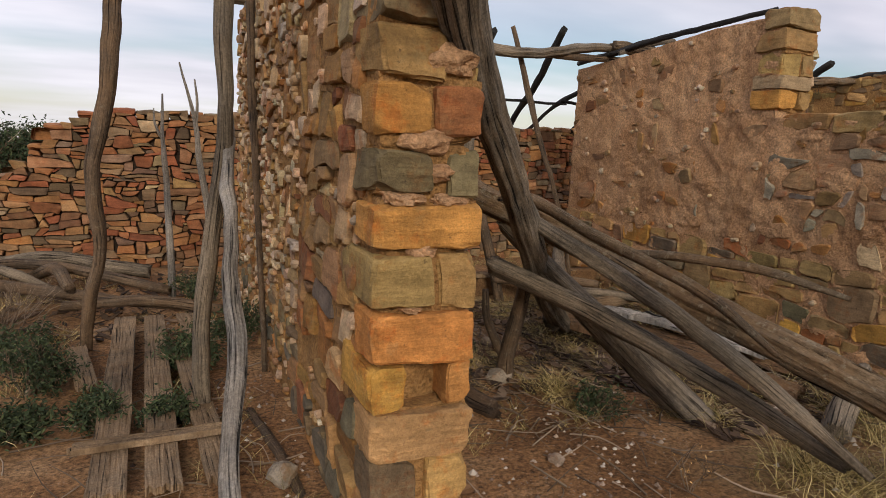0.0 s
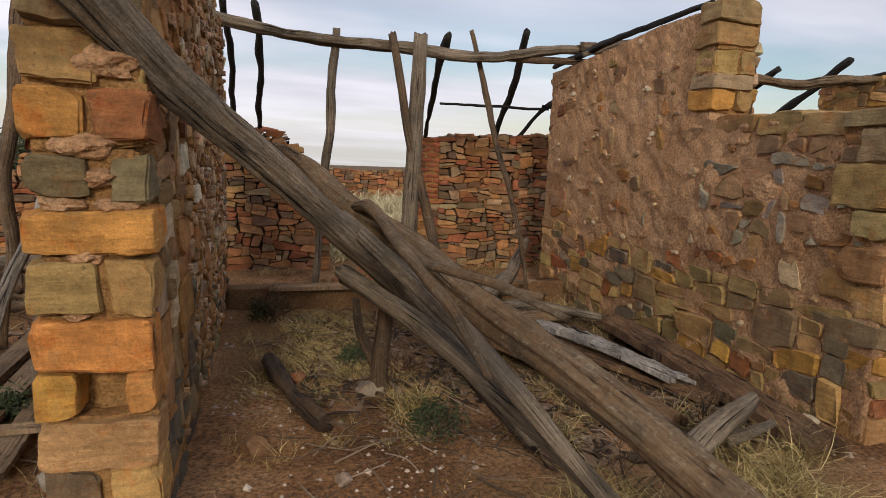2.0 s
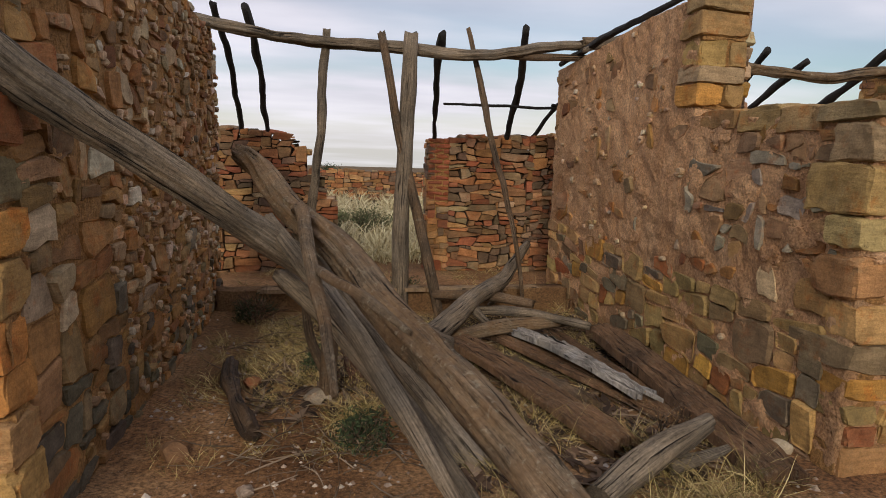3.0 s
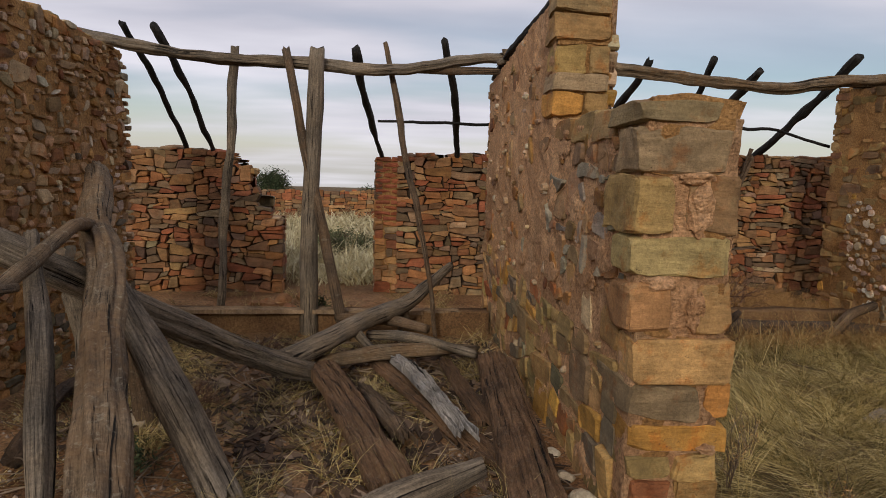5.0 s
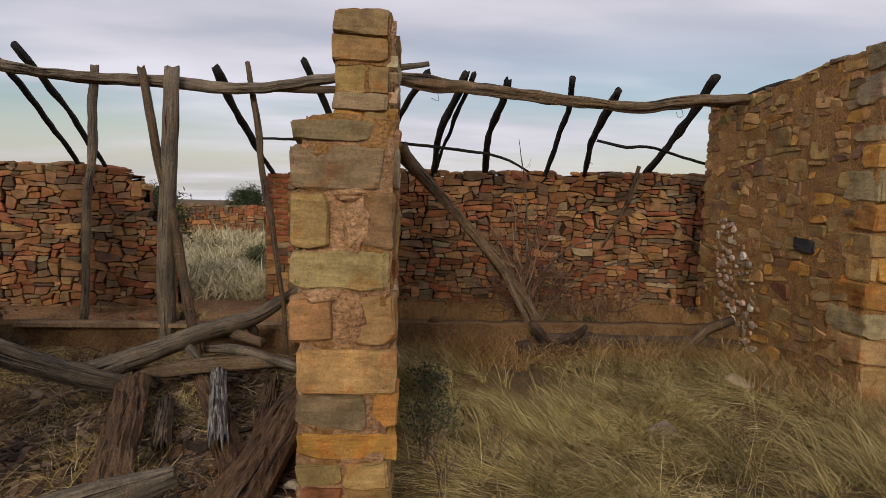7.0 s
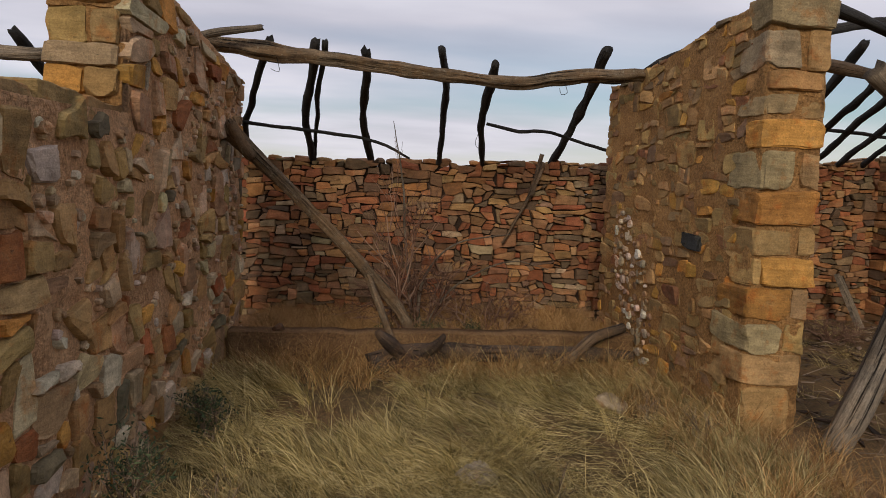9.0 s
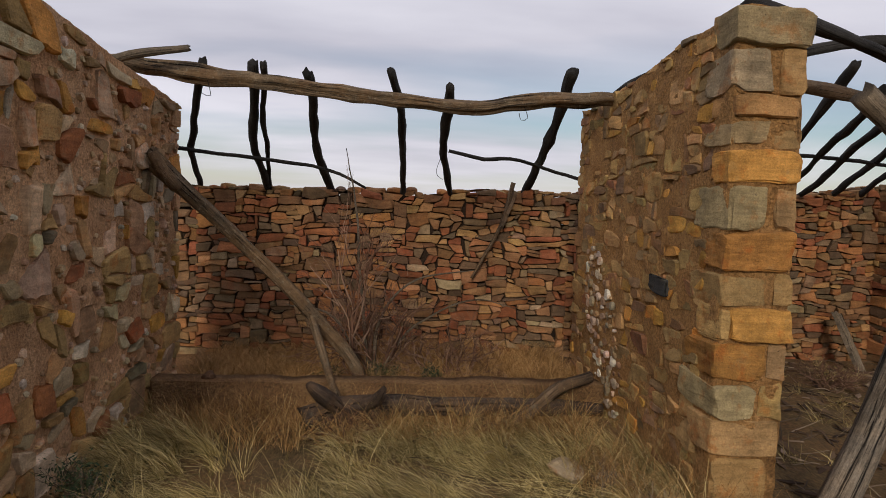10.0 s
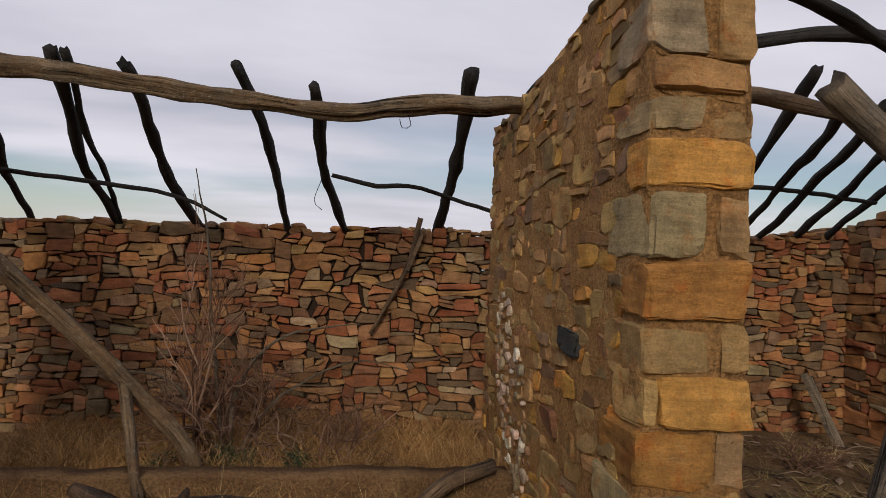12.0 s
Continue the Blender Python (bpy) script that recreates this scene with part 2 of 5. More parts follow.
def ground(x, y):
    """The height of the earth: it dips a little through the house and falls away gently behind it."""
    k = min(1.0, max(0.0, (y - 1.5) / 3.5))
    k = k * k * (3 - 2 * k)
    far = min(1.0, max(0.0, (math.hypot(x - 5, y - 4) - 30) / 40))
    bumps = 0.045 * noise.noise((x * 0.7, y * 0.7, 0.3)) + 0.016 * noise.noise((x * 3.1, y * 3.1, 2.0))
    fall = max(0.0, y - 10.0)
    return -0.14 - 0.12 * k + bumps * (1 - far) - 0.033 * fall * min(1.0, fall / 4)


def along(points, step):
    """A smooth line through points (x, y, z, radius), in even steps."""
    p = [np.array(q, dtype=float) for q in points]
    p = [2 * p[0] - p[1], *p, 2 * p[-1] - p[-2]]
    out = []
    for a, b, c, d in zip(p, p[1:], p[2:], p[3:]):
        n = max(2, int(np.linalg.norm(c[:3] - b[:3]) / step))
        for i in range(n):
            t = i / n
            out.append(0.5 * (2 * b + (c - a) * t + (2 * a - 5 * b + 4 * c - d) * t * t + (3 * b - a - 3 * c + d) * t ** 3))
    out.append(p[-2])
    return out


def tube(geo, points, sides=10, step=0.07, rough=0.16, knots=0.12, seed=0, tint=(0.5, 0.5, 0.5), wobble=0.012, flat=1.0):
    """A limb: a tapering round bar with ridges, knots, bends and broken ends."""
    line = along(points, step)
    n = len(line)
    verts, uv, faces = [], [], []
    ref = Vector((0.31, 0.22, 0.92))
    length = 0.0
    for i, q in enumerate(line):
        d = Vector(line[min(i + 1, n - 1)][:3]) - Vector(line[max(i - 1, 0)][:3])
        d.normalize()
        if i:
            length += float(np.linalg.norm(line[i][:3] - line[i - 1][:3]))
        if abs(d.dot(ref)) > 0.96:
            ref = Vector((0.9, -0.3, 0.1))
        s = d.cross(ref).normalized()
        u = s.cross(d)
        ref = u
        r = float(q[3])
        sway = Vector((noise.noise((length * 1.25, seed, 0.5)), noise.noise((length * 1.25, seed, 7.5)), noise.noise((length * 1.25, seed, 3.5)))) * wobble * min(1.0, 4 * i / n, 4 * (n - i) / n)
        sway += Vector((noise.noise((length * 5.3, seed, 1.5)), noise.noise((length * 5.3, seed, 8.5)), noise.noise((length * 5.3, seed, 4.5)))) * min(wobble, 0.03) * 0.35
        bulge = 1 + knots * noise.noise((length * 3.0, seed * 1.3, 5.0))
        for k in range(sides):
            a = 2 * math.pi * k / sides
            ridge = 1 + rough * noise.noise((math.cos(a) * 2.6 + seed, math.sin(a) * 2.6, length * 0.9)) * 1.6 + rough * 0.6 * noise.noise((math.cos(a) * 6 + seed, math.sin(a) * 6, length * 2.2))
            if sides > 24:
                ridge += rough * 0.55 * noise.noise((math.cos(a) * 13 + seed, math.sin(a) * 13, length * 2.5)) - rough * 0.8 * max(0.0, noise.noise((math.cos(a) * 5 - seed, math.sin(a) * 5, length * 1.4)) - 0.15)
            rr = r * bulge * ridge
            jag = 0.0
            if i in (0, n - 1):
                jag = (1.3 * r) * noise.noise((a * 1.7, seed, 9.0)) * (1 if i else -1)
            verts.append(Vector(q[:3]) + sway + s * (math.cos(a) * rr) + u * (math.sin(a) * rr * flat) + d * jag)
            uv.append((abs(k / sides * 2 - 1), length + seed * 3.7))
    for i in range(n - 1):
        for k in range(sides):
            j = (k + 1) % sides
            faces.append((i * sides + k, i * sides + j, (i + 1) * sides + j, (i + 1) * sides + k))
    for i, sign in ((0, -1), (n - 1, 1)):
        verts.append(Vector(line[i][:3]))
        uv.append((0.1, seed))
        c = len(verts) - 1
        for k in range(sides):
            j = (k + 1) % sides
            faces.append((c, i * sides + j, i * sides + k) if sign < 0 else (c, i * sides + k, i * sides + j))
    geo.add(verts, faces, tint, uv)


def limb(name, points, mat, label, category, branches=(), group="", sides=12, seed=1, **kw):
    """A pole, log or branch as one thing; its side branches are parts."""
    g = Geo()
    tube(g, points, sides=sides, seed=seed, **kw)
    ob = tagged(part(name, g, mat, None, "", True, Vector(points[0][:3])), label, category, group)
    for k, b in enumerate(branches):
        gb = Geo()
        tube(gb, b, sides=8, seed=seed + k + 11, **kw)
        part("branch", gb, mat, ob, "", True, Vector(b[0][:3]))
    return ob


def stone(geo, put, poly, out, back, rnd, tint, cut=0.14, dome=0.25, skew=0.0, inset=(0.84, 0.96)):
    """One stone of a wall face. put(a, b, d): a along, b up, d out of the wall. poly: its corners (a, b)."""
    q = [np.array(p) + np.array((rnd.uniform(-skew, skew), rnd.uniform(-skew, skew))) for p in poly]
    m = len(q)
    ring = []
    for i in range(m):
        a, b, c = q[i - 1], q[i], q[(i + 1) % m]
        l1, l2 = np.linalg.norm(a - b), np.linalg.norm(c - b)
        if m > 4 and abs(np.dot(a - b, c - b)) > 0.86 * l1 * l2 or min(l1, l2) < 0.025:
            ring.append(b)
        else:
            ring.append(b + (a - b) * cut * rnd.uniform(0.5, 1.3))
            ring.append(b + (c - b) * cut * rnd.uniform(0.5, 1.3))
    mid = sum(ring) / len(ring)
    n = len(ring)
    ta, tb = rnd.uniform(-0.12, 0.12), rnd.uniform(-0.18, 0.18)
    verts = [put(p[0], p[1], -back) for p in ring]
    verts += [put(p[0], p[1], out * rnd.uniform(0.45, 0.85)) for p in ring]
    for p in ring:
        w = mid + (p - mid) * rnd.uniform(*inset)
        verts.append(put(w[0], w[1], out + (w[0] - mid[0]) * ta + (w[1] - mid[1]) * tb + rnd.uniform(-0.12, 0.12) * out))
    verts.append(put(mid[0], mid[1], out + dome * rnd.uniform(-0.3, 1.0) * out))
    faces = []
    for k in range(n):
        j = (k + 1) % n
        faces.append((k, j, n + j, n + k))
        faces.append((n + k, n + j, 2 * n + j, 2 * n + k))
        faces.append((2 * n + k, 2 * n + j, 3 * n))
    geo.add(verts, faces, tint)


def vary(c, rnd, amount=0.22):
    k = rnd.uniform(1 - 1.3 * amount, 1 + 1.2 * amount)
    return tuple(max(0.01, min(0.9, v * k * rnd.uniform(0.93, 1.07))) for v in c)


def pick(palette, rnd):
    return vary(rnd.choices([c for c, _ in palette], [w for _, w in palette])[0], rnd)


DRY_PALETTE = [((0.44, 0.20, 0.078), 4), ((0.37, 0.135, 0.06), 5), ((0.32, 0.168, 0.08), 5), ((0.48, 0.265, 0.115), 4), ((0.20, 0.13, 0.075), 3), ((0.33, 0.215, 0.12), 2), ((0.52, 0.37, 0.21), 0.7)]
WALL_PALETTE = [((0.46, 0.235, 0.076), 6), ((0.40, 0.18, 0.058), 3), ((0.40, 0.225, 0.09), 6), ((0.34, 0.20, 0.093), 3), ((0.22, 0.18, 0.125), 0.6), ((0.28, 0.12, 0.05), 1.2), ((0.50, 0.35, 0.19), 0.8)]
SLATE = [((0.18, 0.145, 0.095), 3), ((0.26, 0.19, 0.10), 2)]
WHITE_PEBBLE = [((0.64, 0.50, 0.35), 3), ((0.52, 0.36, 0.22), 3), ((0.74, 0.64, 0.50), 1.5), ((0.38, 0.23, 0.12), 2)]
PEBBLE = [((0.62, 0.44, 0.27), 3), ((0.52, 0.32, 0.165), 3), ((0.70, 0.57, 0.41), 1.2)]


def rubble(length, z_lo, top, rnd, w=0.22, h=0.10, joint=0.006, warp=0.03, ends=0.0, tilt=0.10):
    """Outlines of the stones of a face, laid as a mason lays them: each on the lowest free place, its bed shaped by the stones below. w and h: a usual stone."""
    seed, grid = rnd.uniform(0, 90), 0.01
    n = int((length + 2 * ends) / grid)
    xs = -ends + grid * (np.arange(n) + 0.5)
    sky = np.array([z_lo + 0.03 * noise.noise((x * 4, seed, 0)) for x in xs])
    limit = np.array([top(min(max(x, 0.0), length)) for x in xs])

    def bend(a, b):
        k = min(1.0, max(0.0, a / 0.12), max(0.0, (length - a) / 0.12))
        da = noise.noise((a * 3.3, b * 7.0, seed)) + 0.7 * noise.noise((a * 8, b * 17, seed + 5))
        db = noise.noise((a * 2.4, b * 4.5, seed + 9)) + 0.6 * noise.noise((a * 7, b * 11, seed + 14))
        return a + warp * 1.6 * da * k, b + warp * 0.7 * db

    polys = []
    for _ in range(6000):
        i = int(np.argmin(sky))
        if sky[i] > 90:
            break
        low, l, r = sky[i], i, i + 1
        while l > 0 and abs(sky[l - 1] - low) < 0.42 * h:
            l -= 1
        while r < n and abs(sky[r] - low) < 0.42 * h:
            r += 1
        run = (r - l) * grid
        if run < 0.03:
            near = [sky[k] for k in (l - 1, r) if 0 <= k < n and sky[k] < 90]
            sky[l:r] = max(low + 0.01, min(near)) if near else 99.0
            continue
        cw = w * min(2.1, max(0.4, rnd.lognormvariate(-0.05, 0.42)))
        if run > cw + 0.4 * w:
            if rnd.random() < 0.5:
                r = l + int(cw / grid)
            else:
                l = r - int(cw / grid)
        tall = h * min(2.0, max(0.4, rnd.lognormvariate(-0.05, 0.36))) * (0.75 if run < 0.5 * w else 1.0)
        base, cap = sky[l:r].copy(), float(limit[l:r].mean()) + rnd.uniform(-0.03, 0.03)
        if cap - base.mean() < 0.35 * h:
            sky[l:r] = 99.0
            continue
        if base.mean() + tall > cap - 0.3 * h:
            tall = cap - base.mean()
        slope = rnd.gauss(0, tilt) + 0.3 * (base[-1] - base[0]) / run
        span = xs[l:r] - xs[l:r].mean()
        head = np.maximum(base.mean() + tall + slope * span, base + 0.25 * h)
        x0, x1 = xs[l] - grid / 2, xs[r - 1] + grid / 2
        picks = [0, len(base) // 3, 2 * len(base) // 3, len(base) - 1] if len(base) > 14 else [0, len(base) - 1]
        ring = [(x0 if k == 0 else x1 if k == picks[-1] else xs[l + k], base[k]) for k in picks]
        ring += [(x1, head[-1])] + ([(xs[l + len(head) // 2], head[len(head) // 2] + rnd.uniform(-0.05, 0.10) * h)] if len(base) > 14 else []) + [(x0, head[0])]
        sky[l:r] = head
        poly = np.array([bend(*p) for p in ring])
        mid = poly.mean(axis=0)
        half = (poly.max(axis=0) - poly.min(axis=0)) / 2
        if half[0] < 0.016 or half[1] < 0.012 or not 0 <= mid[0] <= length:
            continue
        turn = rnd.gauss(0, 0.03)
        poly = (poly - mid) * np.maximum(0.4, 1 - joint * rnd.uniform(0.5, 1.8) / half)
        poly = mid + poly @ np.array(((1, turn), (-turn, 1)))
        polys.append([tuple(q) for q in poly])
    return polys


def core(name, face_at, length, thick, z_lo, top, mat, inset_end=0.03, rough=0.012, step=0.09):
    """The body of a wall behind its stones, with an uneven skin. face_at(a, b, d): d = 0 is the outer face."""
    g = Geo()
    na = max(2, int((length - 2 * inset_end) / step))
    nb = max(8, int((2.7 - z_lo) / step))
    peak = max(top(length * i / 40) for i in range(41))
    for side in (0, 1):
        verts, faces = [], []
        for i in range(na + 1):
            a = inset_end + (length - 2 * inset_end) * i / na
            h = top(a)
            for j in range(nb + 1):
                b = h if j == nb else min(z_lo + (peak - z_lo) * j / nb, h - 0.001 * (nb - j))
                d = rough * noise.noise((a * 5, b * 5, side * 9.0)) + rough * 0.7 * noise.noise((a * 13, b * 13, side * 9.0)) + (rough * 0.5 * noise.noise((a * 31, b * 31, side * 9.0)) if step < 0.06 else 0.0)
                verts.append(face_at(a, b, d if side == 0 else -thick - d))
        for i in range(na):
            for j in range(nb):
                p, q = i * (nb + 1) + j, (i + 1) * (nb + 1) + j
                faces.append((p, q, q + 1, p + 1) if side == 0 else (p, p + 1, q + 1, q))
        g.add(verts, faces)
    s = (na + 1) * (nb + 1)
    for i in range(na):
        p, q = i * (nb + 1) + nb, (i + 1) * (nb + 1) + nb
        g.f.append((p, q, s + q, s + p))
    for j in range(nb):
        g.f.append((j, j + 1, s + j + 1, s + j))
        e = na * (nb + 1) + j
        g.f.append((e, s + e, s + e + 1, e + 1))
    me = g.mesh(name, mat, True)
    bm = bmesh.new(); bm.from_mesh(me)
    bmesh.ops.recalc_face_normals(bm, faces=bm.faces)
    bm.to_mesh(me); bm.free()
    return tagged(new(name, me), kind="structure")


def stones_on(wall, name, put, quads, rnd, palette, mat, out=(0.02, 0.05), back=0.08, near=None, limit=290, skip=None, tint_at=None, fill=0.0, **kw):
    """Lays stones on a wall: those nearest to the place near as parts, the rest as one part of small stuff."""
    if near is not None:
        order = sorted(quads, key=lambda q: (Vector(put(*np.mean(q, axis=0), 0)) - Vector(near)).length)
    else:
        order = quads
    rest = Geo()
    for i, q in enumerate(order):
        am, bm_ = np.mean(q, axis=0)
        if skip and skip(am, bm_, rnd):
            if fill and rnd.random() < fill:
                for _ in range(rnd.randint(1, 4)):
                    k, e = rnd.randrange(len(q)), rnd.uniform(0, 0.7)
                    pa, pb, sz = am + (q[k][0] - am) * e, bm_ + (q[k][1] - bm_) * e, rnd.uniform(0.018, 0.042)
                    ring = [(pa + sz * math.cos(t) * rnd.uniform(0.7, 1.2), pb + sz * 0.8 * math.sin(t) * rnd.uniform(0.7, 1.2)) for t in (0.4, 1.5, 2.6, 3.7, 4.7, 5.7)]
                    stone(rest, put, ring, rnd.uniform(0.012, 0.035), 0.04, rnd, pick(PEBBLE, rnd), 0.3, 0.5)
            continue
        tint = (tint_at and tint_at(am, bm_, rnd)) or pick(palette, rnd)
        if i < limit:
            g = Geo()
            stone(g, put, q, rnd.uniform(*out), back, rnd, tint, **kw)
            part(name, g, mat, wall, origin=Vector(put(am, bm_, 0)))
        else:
            stone(rest, put, q, rnd.uniform(*out), back, rnd, tint, **kw)
    if rest.v:
        tagged(part(name + "work", rest, mat, wall), kind="stuff")


def block(geo, lo, hi, tint, seed, rough=0.011, n=9, round_=0.007):
    """A hewn block with worn edges and a rough skin."""
    lo, hi = Vector(lo), Vector(hi)
    size = hi - lo
    r = random.Random(int(seed * 1009))
    skew = [Vector([r.uniform(-1, 1) * min(0.016, 0.07 * size[m]) for m in range(3)]) for _ in range(8)] if n > 3 else None
    centre, chips = (lo + hi) / 2, []
    for _ in range(7 if n > 3 else 2):
        way = Vector([r.choice((-1, 1)) * r.uniform(0.25, 1.0) / size[m] for m in range(3)]).normalized()
        corner = Vector([size[m] / 2 * (1 if way[m] > 0 else -1) for m in range(3)])
        chips.append((way, corner.dot(way) - r.uniform(0.2, 1.0) * min(0.045, 0.22 * min(size))))
    cache, verts, faces = {}, [], []
    share = [0.0, *(0.06 + 0.88 * i / (n - 2) for i in range(n - 1)), 1.0] if n > 3 else [i / n for i in range(n + 1)]

    def vert(i, j, k):
        key = (i, j, k)
        if key not in cache:
            t = Vector((share[i], share[j], share[k]))
            p = Vector([lo[m] + size[m] * t[m] for m in range(3)])
            edges = [m for m in range(3) if key[m] in (0, n)]
            if len(edges) > 1:
                for m in edges:
                    worn = round_ * (1 + 2.2 * max(-0.4, noise.noise(p * 9 + Vector((seed, 0, 0))))) * (1.0 if len(edges) == 2 else 1.8)
                    p[m] += worn if key[m] == 0 else -worn
            d = noise.noise_vector(p * 4 + Vector((seed * 3.1, seed, 0))) * rough * 1.3 + noise.noise_vector(p * 13 + Vector((seed, 0, 4))) * rough * 0.7
            if skew:
                for q in range(8):
                    f = [t[m] if q >> m & 1 else 1 - t[m] for m in range(3)]
                    d += skew[q] * f[0] * f[1] * f[2]
            for way, reach in chips:
                over = (p - centre).dot(way) - reach
                if over > 0:
                    p -= way * over
            cache[key] = len(verts)
            verts.append(p + d)
        return cache[key]

    for ax in range(3):
        for end in (0, n):
            for i in range(n):
                for j in range(n):
                    ids = []
                    for di, dj in ((0, 0), (1, 0), (1, 1), (0, 1)):
                        key = [0, 0, 0]
                        key[ax], key[(ax + 1) % 3], key[(ax + 2) % 3] = end, i + di, j + dj
                        ids.append(vert(*key))
                    faces.append(tuple(ids) if end else tuple(reversed(ids)))
    geo.add(verts, faces, tint)


# ---- ground ----
def spread(lo, hi, step, reach):
    fine = list(np.arange(lo, hi + step / 2, step))
    out, d = [], step
    while sum(out) < reach:
        d *= 1.35
        out.append(d)
    left = [lo - s for s in np.cumsum(out)][::-1]
    return left + fine + [hi + s for s in np.cumsum(out)]


gx, gy = spread(-4.0, 15.0, 0.12, 2500), spread(-2.0, 10.0, 0.12, 2500)



def grassy(x, y):
    """The share of the earth that straw covers: all of the second room, patches of the first, and the plain."""
    def within(x0, x1, y0, y1, soft=0.5):
        f = min(x - x0, x1 - x, y - y0, y1 - y) / soft + 0.5
        return min(1.0, max(0.0, f))
    return max(within(5.5, 9.6, -6, 6.6), 0.55 * within(5.5, 9.6, 6.8, 9), within(-900, 900, 9.4, 3000, 2.0), 0.5 * within(1.1, 5.1, 4.4, 6.6), 0.7 * within(2.6, 4.6, -3, 2.4, 1.0), within(9.9, 900, -900, 900, 0.6) * 0.9, within(-900, -1.5, -900, 900, 2.0) * 0.8, within(-900, 900, -900, -3, 2))


g = Geo()
g.add([(x, y, ground(x, y)) for x in gx for y in gy], [(i * len(gy) + j, (i + 1) * len(gy) + j, (i + 1) * len(gy) + j + 1, i * len(gy) + j + 1) for i in range(len(gx) - 1) for j in range(len(gy) - 1)])
g.c = [(k, k, k) for k in (grassy(x, y) for x in gx for y in gy)]
tagged(part("ground", g, EARTH, smooth=True), "bare red earth with gravel and straw litter", "ground", kind="structure")

# ---- walls ----
FLOOR = -0.45
rnd = random.Random(7)


def ramp_top(*stops):
    xs, zs = [s[0] for s in stops], [s[1] for s in stops]
    return lambda a: float(np.interp(a, xs, zs))


def quoin(wall, courses, lo_x, hi_x, front, rnd, seed=0, k=1.0):
    """The dressed end of a wall that looks south: courses of (z0, z1, [(from, to, depth, colour, set back)], and a 1 if hollow)."""
    for z0, z1, blocks, *hollow in courses:
        z0, z1 = 1.5 + (z0 - 1.5) * k, 1.5 + (z1 - 1.5) * k
        if not hollow:
            g = Geo()
            block(g, (lo_x + 0.024, front + 0.032, z0 - 0.02), (hi_x - 0.024, front + 0.22, z1 + 0.012), (0.5, 0.5, 0.5), z0 * 11 + lo_x, 0.016, 9, 0.010)
            part("mortar_bed", g, MUD, wall, origin=Vector((lo_x, front, z0)))
        for f0, f1, depth, colour, back in blocks:
            colour = tuple(c * 0.86 + t * 0.14 for c, t in zip(colour, (0.46, 0.27, 0.095)))
            g = Geo()
            x0, x1 = lo_x + (hi_x - lo_x) * f0, lo_x + (hi_x - lo_x) * f1
            seed += 1
            y0 = front + back + rnd.uniform(-0.012, 0.012)
            block(g, (x0 + 0.003 - rnd.uniform(0, 0.012) * (f0 <= 0), y0, z0 + 0.005), (x1 - 0.003 + rnd.uniform(-0.008, 0.012) * (f1 >= 0.98), y0 + depth, z1 - 0.003), vary(colour, rnd, 0.12), seed)
            part("quoin_stone", g, STONE, wall, origin=Vector(((x0 + x1) / 2, y0, z0)))


OCHRE, ORANGE, TAN, OLIVE, SLATY, RUST, PALE = (0.64, 0.33, 0.075), (0.60, 0.27, 0.065), (0.53, 0.32, 0.125), (0.45, 0.29, 0.115), (0.235, 0.185, 0.11), (0.44, 0.16, 0.06), (0.56, 0.44, 0.25)

# the western cross wall, between the yard and the first room
w1_top = ramp_top((0, 2.66), (3.2, 2.74), (4.4, 2.66), (4.8, 2.62), (5.02, 2.5))
w1 = tagged(core("wall_west", lambda a, b, d: Vector((1.085 + d, 2.2 + a, b)), 4.85, 0.375, FLOOR, w1_top, MUD, 0.16, 0.016, 0.04), "rubble stone wall bedded in crumbling earth mortar", "wall")
w1_right = lambda a, b, d: Vector((1.085 + d, 2.40 + a, b))
w1_left = lambda a, b, d: Vector((0.71 - d, 2.40 + a, b))


def w1_tint(a, b, r):
    if b < 0.35:
        return pick(SLATE, r) if r.random() < 0.45 else None
    return pick(PEBBLE, r) if r.random() < (0.2 if a < 1.3 else 0.5) else None


